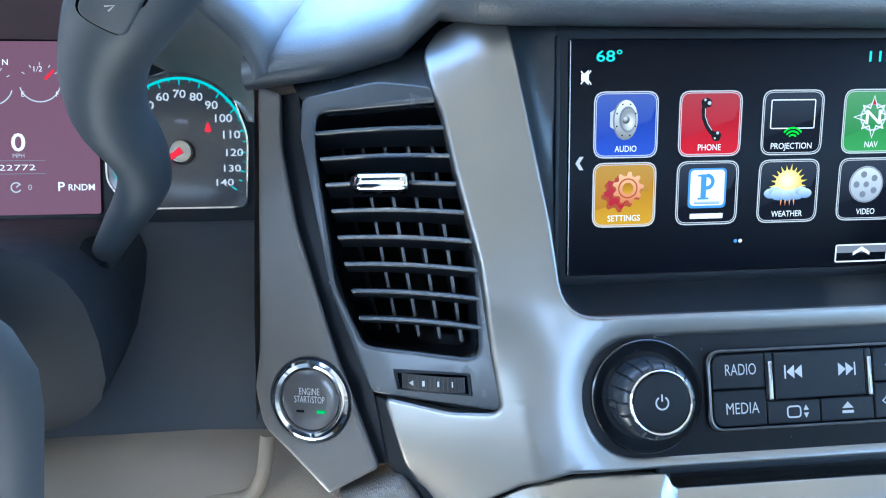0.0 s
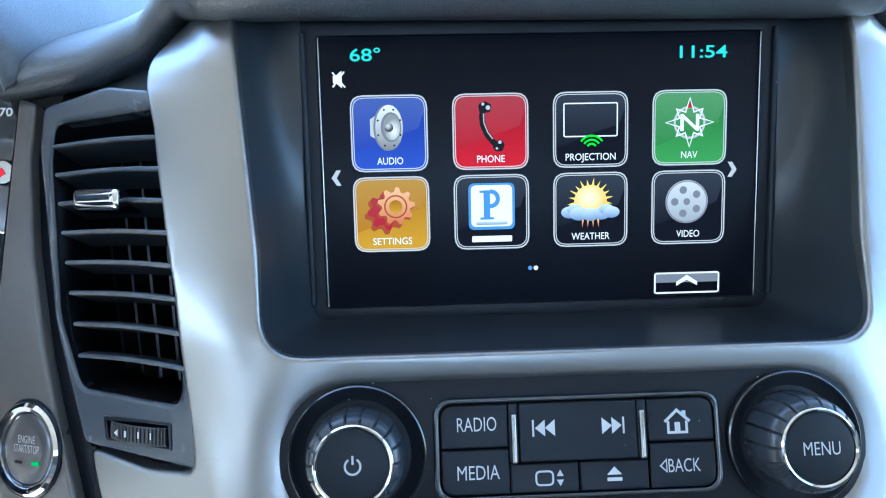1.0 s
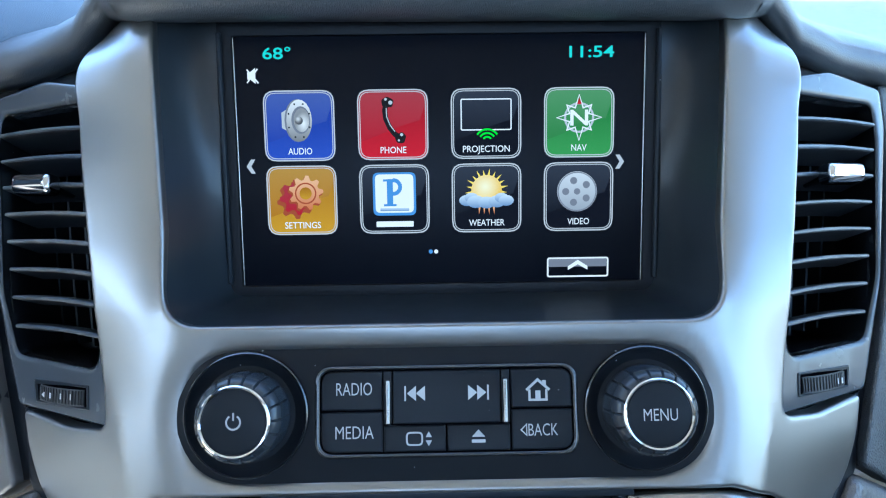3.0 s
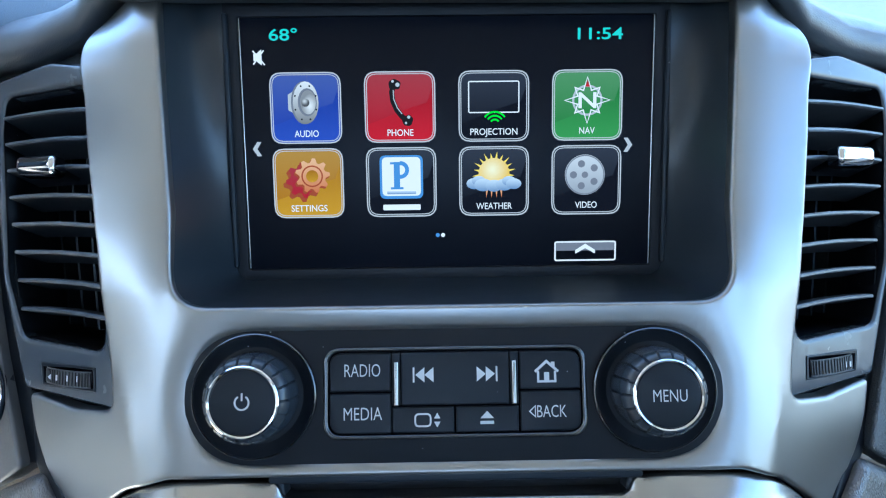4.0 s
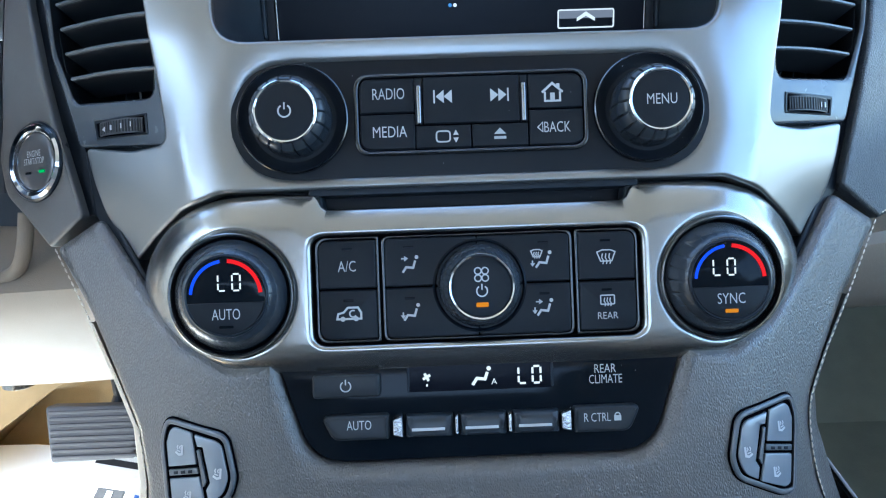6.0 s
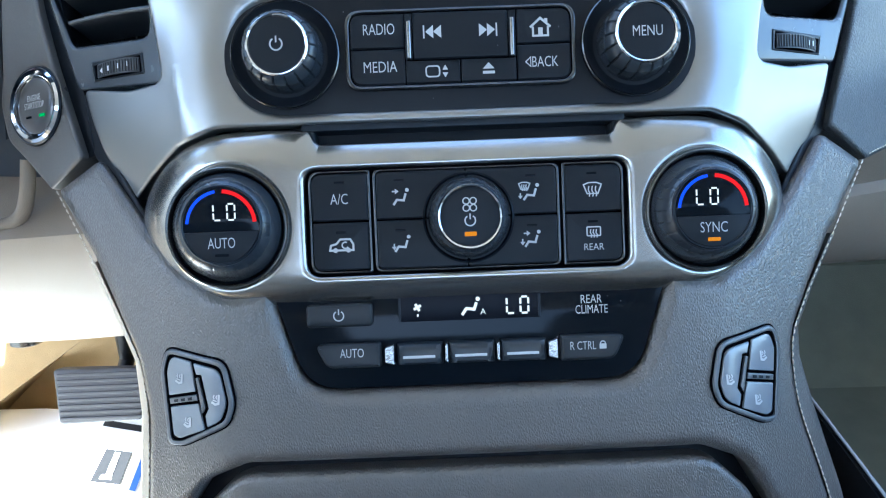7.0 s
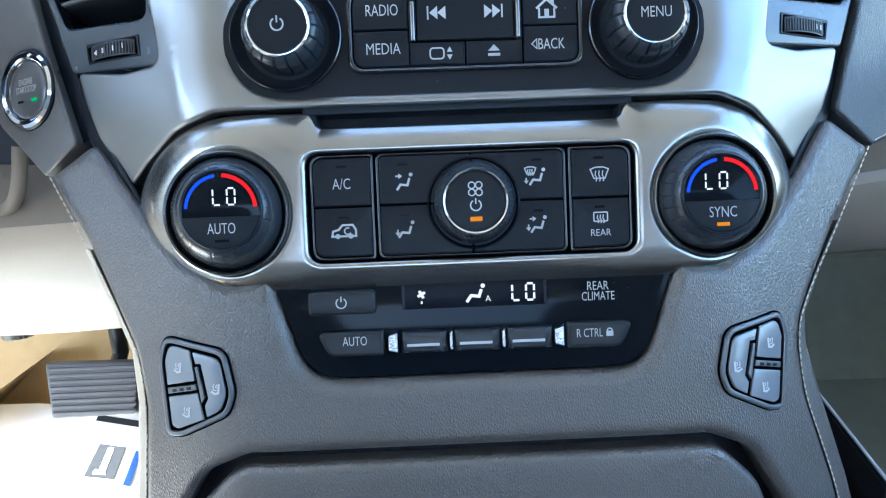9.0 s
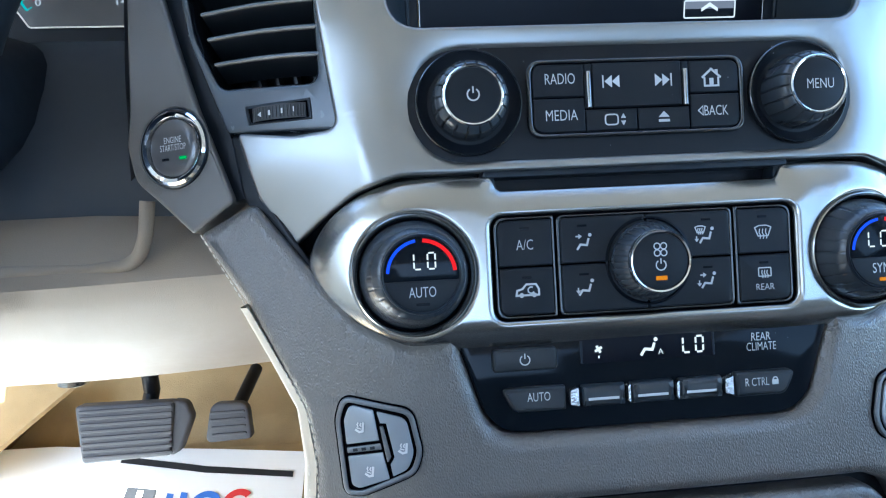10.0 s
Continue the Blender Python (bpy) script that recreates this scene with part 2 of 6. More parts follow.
def wing(d=0.0):
    """The silver face, whose upper outer corners fold back further."""
    def place(u, v, h):
        # a crisp ridge runs down from the vent's inner corner to the climate panel
        ridge = 1.5 * math.exp(-abs(abs(u) - 112.5 - 0.2 * (v + 32)) / 7.0) * ease((20 - v) / 40)
        # and the face dips in a soft hollow towards the radio's opening
        cx, cy = max(0.0, abs(u) - 70.7), max(0.0, abs(v + 3.35) - 0.25)
        dip = 2.4 * max(0.0, 1 - max(0.0, math.hypot(cx, cy) - 22) / 15) ** 2
        a = abs(u) - 104
        # the legs beside the screen stand proud of the vents; the lower tips fall back
        leg = 0.27 * max(0.0, a) * ease(v / 60) * ease((162 - v) / 30) - 0.15 * max(0.0, a) * ease((-15 - v) / 45)
        ridge += leg - dip
        return at(u, v, swell(u, v) - 0.010 * max(0, v - 122) * max(0, abs(u) - 126) + ridge + d + h)
    return place


def flat(n, tilt=0.0, v0=0.0):
    return lambda u, v, h: at(u, v, n + tilt * (v - v0) + h)


def screen(d=0.0):
    return lambda u, s, h: at(u, 44.4 + 0.98 * s - 0.198 * (h + d), -52.2 + 0.198 * s + 0.98 * (h + d))


def plain(u, v, h):
    return Vector((u, v, h))


def thing(name, place, label, category, group="", kind=""):
    ob = new(name)
    ob.empty_display_size = 0.02
    ob.location = place
    return tagged(ob, label, category, group, kind)


def part(name, bm, mat, parent, label="", sharp=38):
    me = bpy.data.meshes.new(name)
    bm.to_mesh(me)
    bm.free()
    top = parent
    while top.parent:
        top = top.parent
    me.transform(Matrix.Translation(-top.location))
    me.materials.append(mat)
    me.shade_smooth()
    me.set_sharp_from_angle(angle=radians(sharp))
    ob = new(name, me)
    ob.parent = parent
    if label:
        tagged(ob, label)
    return ob


def fixed(name, bm, mat, label, category, sharp=38):
    """A piece of the setting: one mesh in world metres."""
    me = bpy.data.meshes.new(name)
    bm.to_mesh(me)
    bm.free()
    me.materials.append(mat)
    me.shade_smooth()
    me.set_sharp_from_angle(angle=radians(sharp))
    return tagged(new(name, me), label, category, kind="structure")


def put(bm, where, mirror=False):
    """Lay a drawing onto a face."""
    for v in bm.verts:
        u = -v.co.x if mirror else v.co.x
        v.co = where(u, v.co.y, v.co.z)
    if mirror:
        bmesh.ops.reverse_faces(bm, faces=bm.faces)
    return bm


def rounded(corners, seg=5):
    """A closed outline from corners (x, y, radius)."""
    pts, n = [], len(corners)
    for i, (x, y, r) in enumerate(corners):
        p, a, b = Vector((x, y)), Vector(corners[i - 1][:2]), Vector(corners[(i + 1) % n][:2])
        if r <= 0:
            pts.append((x, y))
            continue
        da, db = (a - p), (b - p)
        la, lb = da.length, db.length
        da, db = da / la, db / lb
        ang = da.angle(db)
        cut = min(r / max(math.tan(ang / 2), 1e-3), la * 0.48, lb * 0.48)
        s, e = p + da * cut, p + db * cut
        for k in range(seg + 1):
            f = k / seg
            q = s * (1 - f) ** 2 + p * 2 * f * (1 - f) + e * f * f
            pts.append((q.x, q.y))
    return pts


def both(half):
    """Mirror the right half of an outline (from bottom to top, middle excluded)."""
    return list(half) + [(-x, y, r) for x, y, r in reversed(half)]


def box(x0, y0, x1, y1, r, seg=4):
    return rounded([(x0, y0, r), (x1, y0, r), (x1, y1, r), (x0, y1, r)], seg)


def circle(cx, cy, r, n=48):
    return [(cx + r * math.cos(6.28318 * k / n), cy + r * math.sin(6.28318 * k / n)) for k in range(n)]


def arc(cx, cy, r, a0, a1, n=14):
    return [(cx + r * math.cos(radians(a0 + (a1 - a0) * k / n)), cy + r * math.sin(radians(a0 + (a1 - a0) * k / n))) for k in range(n + 1)]


def turned(loop, ccw=True):
    area = sum(a[0] * b[1] - b[0] * a[1] for a, b in zip(loop, loop[1:] + loop[:1]))
    return list(loop) if (area > 0) == ccw else list(reversed(loop))


def inset(loop, d):
    """Move an outline to its left by d."""
    out, n = [], len(loop)
    for i, p in enumerate(loop):
        a, b = loop[i - 1], loop[(i + 1) % n]
        t1 = Vector((p[0] - a[0], p[1] - a[1]))
        t2 = Vector((b[0] - p[0], b[1] - p[1]))
        t1, t2 = (t1.normalized() if t1.length > 1e-6 else t2.normalized()), (t2.normalized() if t2.length > 1e-6 else t1.normalized())
        n1, n2 = Vector((-t1.y, t1.x)), Vector((-t2.y, t2.x))
        m = n1 + n2
        m = m / max(m.length_squared / 2, 0.5) if m.length > 1e-6 else n1
        out.append((p[0] + m.x * d, p[1] + m.y * d))
    return out


def plate(outline, holes=(), top=0.0, depth=3.0, bev=0.5, hbev=None, seg=3, step=None, hdrop=None):
    """A slab with rounded edges and holes, cut up finely enough to be bent."""
    bm = bmesh.new()
    fill = []
    for k, loop in enumerate([turned(outline)] + [turned(h, False) for h in holes]):
        b = bev if k == 0 or hbev is None else hbev
        drop = b if k == 0 or hdrop is None else hdrop
        rings = [[bm.verts.new((x, y, top - depth)) for x, y in loop]]
        for j in range(seg + 1 if b > 0 else 1):
            a = math.pi / 2 * j / seg
            line = inset(loop, b * (1 - math.cos(a))) if b > 0 else loop
            rings.append([bm.verts.new((x, y, top - drop + drop * math.sin(a))) for x, y in line])
        n = len(loop)
        for lo, hi in zip(rings, rings[1:]):
            for i in range(n):
                bm.faces.new((lo[i], lo[(i + 1) % n], hi[(i + 1) % n], hi[i]))
        fill += [bm.edges.get((rings[-1][i], rings[-1][(i + 1) % n])) for i in range(n)]
    made = bmesh.ops.triangle_fill(bm, use_beauty=True, use_dissolve=False, edges=fill)
    faces = [g for g in made["geom"] if isinstance(g, bmesh.types.BMFace)]
    for f in faces:
        f.normal_update()
        if f.normal.z < 0:
            f.normal_flip()
    if step:
        xs, ys = [v.co.x for v in bm.verts], [v.co.y for v in bm.verts]
        for axis, lo, hi, s in ((0, min(xs), max(xs), step[0]), (1, min(ys), max(ys), step[1])):
            for k in range(math.ceil(lo / s), math.floor(hi / s) + 1):
                no = Vector((1, 0, 0)) if axis == 0 else Vector((0, 1, 0))
                bmesh.ops.bisect_plane(bm, geom=bm.verts[:] + bm.edges[:] + bm.faces[:], plane_co=no * (k * s + 0.0137), plane_no=no, dist=1e-4)
    return bm


def lathe(profile, cx=0.0, cy=0.0, n=56, ribs=0, rib=0.0, close=True):
    """A turned piece from (radius, height) pairs; ribs: grooves round its side."""
    bm = bmesh.new()
    rings = []
    for r, h in profile:
        ring = []
        for k in range(n):
            a = 2 * math.pi * k / n
            rr = r - (rib if ribs and (k * ribs // n) * n // ribs == k else 0)
            ring.append(bm.verts.new((cx + rr * math.cos(a), cy + rr * math.sin(a), h)))
        rings.append(ring)
    for lo, hi in zip(rings, rings[1:]):
        for k in range(n):
            bm.faces.new((lo[k], lo[(k + 1) % n], hi[(k + 1) % n], hi[k]))
    if close:
        bm.faces.new(rings[-1])
    return bm


def tube(points, radii, n=10, caps=True):
    """A round bar through world points."""
    bm = bmesh.new()
    pts = [Vector(p) for p in points]
    if not isinstance(radii, (list, tuple)):
        radii = [radii] * len(pts)
    rings, side = [], None
    for i, p in enumerate(pts):
        d = (pts[min(i + 1, len(pts) - 1)] - pts[max(i - 1, 0)]).normalized()
        if side is None:
            side = d.orthogonal().normalized()
        side = (side - d * side.dot(d)).normalized()
        up = d.cross(side)
        rings.append([bm.verts.new(p + (side * math.cos(6.28318 * k / n) + up * math.sin(6.28318 * k / n)) * radii[i]) for k in range(n)])
    for a, b in zip(rings, rings[1:]):
        for k in range(n):
            bm.faces.new((a[k], a[(k + 1) % n], b[(k + 1) % n], b[k]))
    if caps:
        bm.faces.new(list(reversed(rings[0])))
        bm.faces.new(rings[-1])
    return bm


def smooth_path(points, n=6):
    """Points along a soft curve through the given ones."""
    p = [Vector(q) for q in points]
    out = []
    for i in range(len(p) - 1):
        a, b, c, d = p[max(i - 1, 0)], p[i], p[i + 1], p[min(i + 2, len(p) - 1)]
        for k in range(n):
            t = k / n
            out.append(0.5 * ((2 * b) + (c - a) * t + (2 * a - 5 * b + 4 * c - d) * t * t + (3 * b - 3 * c + d - a) * t ** 3))
    return out + [p[-1]]


def loft(rows, close=False):
    """A sheet through rows of world points of equal length."""
    bm = bmesh.new()
    grid = [[bm.verts.new(p) for p in row] for row in rows]
    for a, b in zip(grid, grid[1:]):
        n = len(a)
        for k in range(n if close else n - 1):
            bm.faces.new((a[k], a[(k + 1) % n], b[(k + 1) % n], b[k]))
    return bm


def slab(x0, y0, z0, x1, y1, z1, bev=0.004):
    """A box in world metres with softened edges."""
    bm = bmesh.new()
    bmesh.ops.create_cube(bm, size=1)
    for v in bm.verts:
        v.co = Vector(((x0 + x1) / 2 + v.co.x * (x1 - x0), (y0 + y1) / 2 + v.co.y * (y1 - y0), (z0 + z1) / 2 + v.co.z * (z1 - z0)))
    if bev:
        bmesh.ops.bevel(bm, geom=bm.edges[:], offset=bev, segments=2, affect="EDGES")
    return bm


def merge(*bms):
    """Strokes of one drawing in one mesh."""
    out = bmesh.new()
    for b in bms:
        me = bpy.data.meshes.new("stroke")
        b.to_mesh(me)
        b.free()
        out.from_mesh(me)
        bpy.data.meshes.remove(me)
    return out


def stroke(points, w, h=0.0, t=0.12, close=False):
    """A drawn line of width w lying on a face."""
    pts = [Vector((x, y)) for x, y in points]
    bm = bmesh.new()
    n = len(pts)
    lo, hi = [], []
    for i, p in enumerate(pts):
        a = pts[i - 1] if (i or close) else p
        b = pts[(i + 1) % n] if (i < n - 1 or close) else p
        d1, d2 = (p - a), (b - p)
        d1 = d1.normalized() if d1.length > 1e-6 else d2.normalized()
        d2 = d2.normalized() if d2.length > 1e-6 else d1
        m = Vector((-d1.y - d2.y, d1.x + d2.x))
        m = m / max(m.length_squared / 2, 0.45) if m.length > 1e-6 else Vector((-d1.y, d1.x))
        for out, s in ((lo, -w / 2), (hi, w / 2)):
            out.append(bm.verts.new((p.x + m.x * s, p.y + m.y * s, h + t)))
    for i in range(n if close else n - 1):
        j = (i + 1) % n
        bm.faces.new((lo[i], lo[j], hi[j], hi[i]))
    return bm


def shape(points, h=0.0, t=0.12):
    """A filled drawing lying on a face."""
    bm = bmesh.new()
    loop = [bm.verts.new((x, y, h + t)) for x, y in turned(points)]
    n = len(loop)
    edges = [bm.edges.new((loop[i], loop[(i + 1) % n])) for i in range(n)]
    made = bmesh.ops.triangle_fill(bm, use_beauty=True, edges=edges)
    for g in made["geom"]:
        if isinstance(g, bmesh.types.BMFace):
            g.normal_update()
            if g.normal.z < 0:
                g.normal_flip()
    return bm


def words(text, size, cx, cy, h=0.15, wide=1.0, bold=-0.006, align="CENTER", fit=0.0):
    """Lettering as a mesh in millimetres; size is the height of capitals, fit its whole width."""
    cu = bpy.data.curves.new("words", "FONT")
    cu.body, cu.size, cu.align_x, cu.align_y = text, 1.0, "LEFT", "BOTTOM_BASELINE"
    cu.fill_mode = "FRONT"
    cu.offset = bold
    cu.resolution_u = 3
    ob = new("words", cu)
    bpy.context.view_layer.update()
    me = bpy.data.meshes.new_from_object(ob.evaluated_get(bpy.context.evaluated_depsgraph_get()))
    bpy.data.objects.remove(ob)
    bm = bmesh.new()
    bm.from_mesh(me)
    bpy.data.meshes.remove(me)
    bpy.data.curves.remove(cu)
    xs = [v.co.x for v in bm.verts]
    lo, hi = min(xs), max(xs)
    k = size / 0.69
    kx = fit / (hi - lo) if fit else k * wide
    off = {"CENTER": (lo + hi) / 2, "LEFT": lo, "RIGHT": hi}[align]
    for v in bm.verts:
        v.co = Vector((cx + (v.co.x - off) * kx, cy + (v.co.y - 0.345) * k, h))
    for f in bm.faces:
        f.normal_update()
        if f.normal.z < 0:
            f.normal_flip()
    return bm

# ---- the cabin round the dashboard ----
fixed("ground", slab(-400, -400, -0.75, 400, 400, -0.60, 0), CONCRETE, "pale concrete ground outside the car", "ground")
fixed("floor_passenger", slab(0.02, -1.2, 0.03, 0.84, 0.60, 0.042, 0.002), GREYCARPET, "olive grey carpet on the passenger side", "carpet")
fixed("floor", slab(-0.86, -2.4, -0.02, 0.86, 0.62, 0.035, 0.002), CARPET, "tan carpeted cabin floor of the car", "floor")
fixed("wall_front", loft([[(x, y, z) for x in (-0.86, 0.0)] for y, z in ((0.26, 0.03), (0.40, 0.16), (0.42, 0.42), (0.42, 0.62), (0.62, 0.78))]), CARPET, "tan carpeted firewall behind the pedals", "firewall")
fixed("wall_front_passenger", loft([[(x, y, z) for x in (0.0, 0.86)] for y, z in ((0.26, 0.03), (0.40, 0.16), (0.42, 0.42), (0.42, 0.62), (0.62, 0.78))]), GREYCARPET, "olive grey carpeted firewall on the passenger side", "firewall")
# unseen dark wall; the gap left above it sets the rear light
fixed("wall_rear", slab(-0.86, -1.64, 0.0, 0.86, -1.60, 1.00), REARDARK, "unseen plain dark rear of the cabin, cutting reflected sky", "wall")
# added wall, never in view: hides low sky and gives the silver a tan reflection
fixed("wall_reflected", slab(-3.15, -8.0, -0.60, -3.0, 5.0, 1.49, 0.02), REFLECTWALL, "unseen plain tan wall added outside to be mirrored in the silver", "wall")
fixed("ceiling", slab(-0.80, -1.64, 1.30, 0.80, 0.06, 1.34), CLOTH, "pale cloth headliner", "ceiling")
# unseen open door, swung to the angle at which the left wing mirrors it
bm = slab(-0.02, -1.15, 0.0, 0.02, 0.0, 0.72)
bmesh.ops.transform(bm, matrix=pose(-0.91, 0.62, 0.0, 0, 0, -38), verts=bm.verts)
fixed("wall_left_door", bm, DOORSKIN, "unseen tan panel of the open driver door, angled for reflections", "door panel")
# out of view; its top decides how much sky the right wing and leather get
fixed("wall_right", slab(0.84, -0.80, 0.0, 0.88, 0.62, 0.53), DOORSKIN, "unseen tan passenger door panel, its height set for the light", "door panel")
# unseen dark blocker for light from the right rear
fixed("wall_right_rear", slab(0.84, -1.6, 0.0, 0.88, -0.80, 0.85), REARDARK, "unseen dark wall behind the passenger, added to cut side light", "wall")
# unseen slab that cuts sky light from the left and lets sun in below
fixed("wall_left_shade", slab(-0.88, -0.20, 0.74, -0.84, 0.62, 0.98), DOORSKIN, "unseen tan slab at the left front, added to hold back sky light", "door panel")
# unseen dark blocker, raised to hide bright sky from the silver's left side
fixed("wall_left", slab(-0.88, -1.6, 0.0, -0.84, -0.80, 1.02), REARDARK, "unseen dark wall behind the driver, added to cut side light", "wall")
for s, nm in ((-1, "pillar_left"), (1, "pillar_right")):
    fixed(nm, tube([(s * 0.86, 0.60, 0.76), (s * 0.82, 0.25, 1.02), (s * 0.79, 0.04, 1.32)], 0.045), CLOTH, "pale windscreen pillar cover", "pillar")
    # unseen headers; the left hangs lower to keep sun off the upper knee panel
    fixed(nm.replace("pillar", "header"), slab(min(s * 0.78, s * 0.86), -1.64, 1.0 if s < 0 else 1.22, max(s * 0.78, s * 0.86), 0.06, 1.33), CLOTH, "unseen pale trim above a side window, limiting the light", "trim")
    fixed(nm.replace("pillar", "post"), slab(min(s * 0.82, s * 0.88), -0.92, 0.0, max(s * 0.82, s * 0.88), -0.80, 1.30), CLOTH, "pale trim of the door post", "trim")

# ---- front seats: out of view, added to darken what the silver mirrors ----
def seat_cushion(rows):
    """A soft body through rounded sections (centre x, y, z, half width, half height)."""
    out = []
    for x, y, z, w, t in rows:
        out.append([Vector((x + w * math.copysign(abs(math.cos(a)) ** 0.45, math.cos(a)), y + t * 0.5 * math.copysign(abs(math.sin(a)) ** 0.6, math.sin(a)), z + t * math.copysign(abs(math.sin(a)) ** 0.6, math.sin(a)))) for a in [6.28318 * q / 28 for q in range(28)]])
    bm = loft(out, True)
    for ring in (0, len(rows) - 1):
        bm.verts.ensure_lookup_table()
        bm.faces.new([bm.verts[ring * 28 + q] for q in range(28)])
    bmesh.ops.recalc_face_normals(bm, faces=bm.faces)
    return bm


def back_body(rows):
    """An upright soft body through rounded level sections (centre x, y, z, half width, half depth)."""
    out = [[Vector((x + w * math.copysign(abs(math.cos(a)) ** 0.5, math.cos(a)), y + t * math.copysign(abs(math.sin(a)) ** 0.7, math.sin(a)), z)) for a in [6.28318 * q / 28 for q in range(28)]] for x, y, z, w, t in rows]
    bm = loft(out, True)
    for ring in (0, len(rows) - 1):
        bm.verts.ensure_lookup_table()
        bm.faces.new([bm.verts[ring * 28 + q] for q in range(28)])
    bmesh.ops.recalc_face_normals(bm, faces=bm.faces)
    return bm


for cx in (-0.42, 0.42):
    seat = thing("unseen_seat", (cx, -0.62, 0.04), "unseen tan leather front seat with a headrest, added for reflections", "seat", "front seats")
    part("cushion", seat_cushion([(cx, -0.95, 0.30, 0.22, 0.08), (cx, -0.80, 0.30, 0.245, 0.09), (cx, -0.60, 0.31, 0.25, 0.10), (cx, -0.46, 0.33, 0.24, 0.10), (cx, -0.41, 0.32, 0.22, 0.07)]), TAN, seat)
    part("base", slab(cx - 0.20, -0.92, 0.035, cx + 0.20, -0.48, 0.24, 0.02), BLACK, seat)
    part("backrest", back_body([(cx, -0.90, 0.34, 0.20, 0.05), (cx, -0.90, 0.38, 0.24, 0.085), (cx, -0.94, 0.55, 0.25, 0.085), (cx, -0.99, 0.78, 0.24, 0.075), (cx, -1.02, 0.92, 0.20, 0.06), (cx, -1.03, 0.96, 0.15, 0.035)]), TAN, seat)
    part("headrest", back_body([(cx, -1.00, 1.00, 0.10, 0.04), (cx, -1.00, 1.03, 0.135, 0.055), (cx, -1.01, 1.12, 0.14, 0.06), (cx, -1.02, 1.18, 0.12, 0.05), (cx, -1.02, 1.21, 0.08, 0.03)]), TAN, seat)
    for dx in (-0.07, 0.07):
        part("post", tube([(cx + dx, -1.02, 0.93), (cx + dx, -1.01, 1.03)], 0.006, 12), CHROME, seat, "slim chrome post")

# ---- centre stack: silver bezel ----
half = [(64, -30.8, 2), (101, -31, 14), (119, -36.5, 16), (136, -47.5, 10), (149.8, -58.5, 1.5), (164, -34, 14), (172.5, -4.5, 2.5), (145, -9.4, 30),
        (125.4, -8.8, 5), (128.6, 15, 40), (132.6, 52, 60), (140.6, 91, 60), (144.2, 112, 30), (148.8, 128, 28), (150.5, 146, 28), (143, 156.8, 14), (136, 158.5, 10), (122, 158, 4), (116.4, 158, 1.0),
        (111.7, 122, 40), (103.8, 65, 80), (101.2, 28.6, 15)]
RADIO = rounded([(-92.7, -25.6, 22), (92.7, -25.6, 22), (92.7, 18.9, 22), (-92.7, 18.9, 22)], 10)
bezel = thing("dashboard_fascia", at(0, 0, -10), "satin silver painted plastic fascia of the centre stack", "dashboard trim")
part("frame", put(plate(rounded(both(half), 6), [RADIO], 0, 9, 1.7, 3.0, 6, (3, 3), 2.4), wing()), SILVER, bezel, "satin silver frame", sharp=60)
backing = bezel
part("carrier", put(plate(rounded([(-150, -150, 2), (150, -150, 2), (150, 0, 2), (118, 0, 2), (118, 24, 2), (-118, 24, 2), (-118, 0, 2), (-150, 0, 2)], 2), [], 0, 3, 0.5, step=(10, 40)), skin(-17)), BLACK, backing)
for s in (1, -1):
    part("top_backing", put(plate(rounded([(104, 146, 2), (168, 138, 4), (176, 172, 4), (104, 172, 2)]), [], 0, 4, 0.5, step=(8, 10)), skin(-22), s < 0), BLACK, backing)
# the dark joint between the silver wings and the console arms
for s in (1, -1):
    part("joint_strip", put(plate(rounded([(171, -6, 3), (177, -4, 2), (172, -34, 8), (146, -68, 4), (140, -66, 4), (158, -38, 8)]), [], 0, 14, 1.5, step=(5, 8)), skin(-5), s < 0), BLACK, backing)

# ---- touchscreen in its hooded recess ----
display = thing("touchscreen", at(0, 90, -45), "black infotainment touchscreen showing a menu of eight icons", "touchscreen")


def open_path(corners, seg=7, cut=10):
    pts = []
    for i, (x, y, r) in enumerate(corners):
        if i in (0, len(corners) - 1):
            pts.append((x, y))
            continue
        p, a, b = Vector((x, y)), Vector(corners[i - 1][:2]), Vector(corners[i + 1][:2])
        s, e = p + (a - p).normalized() * r, p + (b - p).normalized() * r
        pts += [tuple(s * (1 - k / seg) ** 2 + p * 2 * (k / seg) * (1 - k / seg) + e * (k / seg) ** 2) for k in range(seg + 1)]
    out = []
    for i, (a, b) in enumerate(zip(pts, pts[1:])):
        n = cut if i % (seg + 1) == 0 else 1
        out += [(a[0] + (b[0] - a[0]) * k / n, a[1] + (b[1] - a[1]) * k / n) for k in range(n)]
    return out + [pts[-1]]


rim = open_path([(117, 156, 0), (105.2, 66, 12), (101.5, 27.2, 15), (-101.5, 27.2, 15), (-105.2, 66, 12), (-117, 156, 0)])
well = open_path([(92.8, 112, 0), (92.6, 32, 12), (92.2, -4.5, 7), (-92.2, -4.5, 7), (-92.6, 32, 12), (-92.8, 112, 0)])
sk, sc = skin(-1.0), screen(0.6)
rows = [[sk(u * 1.012, v - 1.2, -8.5) for u, v in rim], [sk(u * 1.0, v, -3.2) for u, v in rim], [sk(u * 0.993, v + 0.5, -2.4) for u, v in rim]]
for f in (0.12, 0.3, 0.5, 0.7, 0.88, 1.0):
    rows.append([sk(a[0] * 0.988, a[1] + 0.9, -2.4).lerp(sc(b[0], b[1], 0), f) + NORMAL * (-0.006 * math.sin(math.pi * f ** 0.8)) for a, b in zip(rim, well)])
bm = loft(rows)
bmesh.ops.reverse_faces(bm, faces=bm.faces)
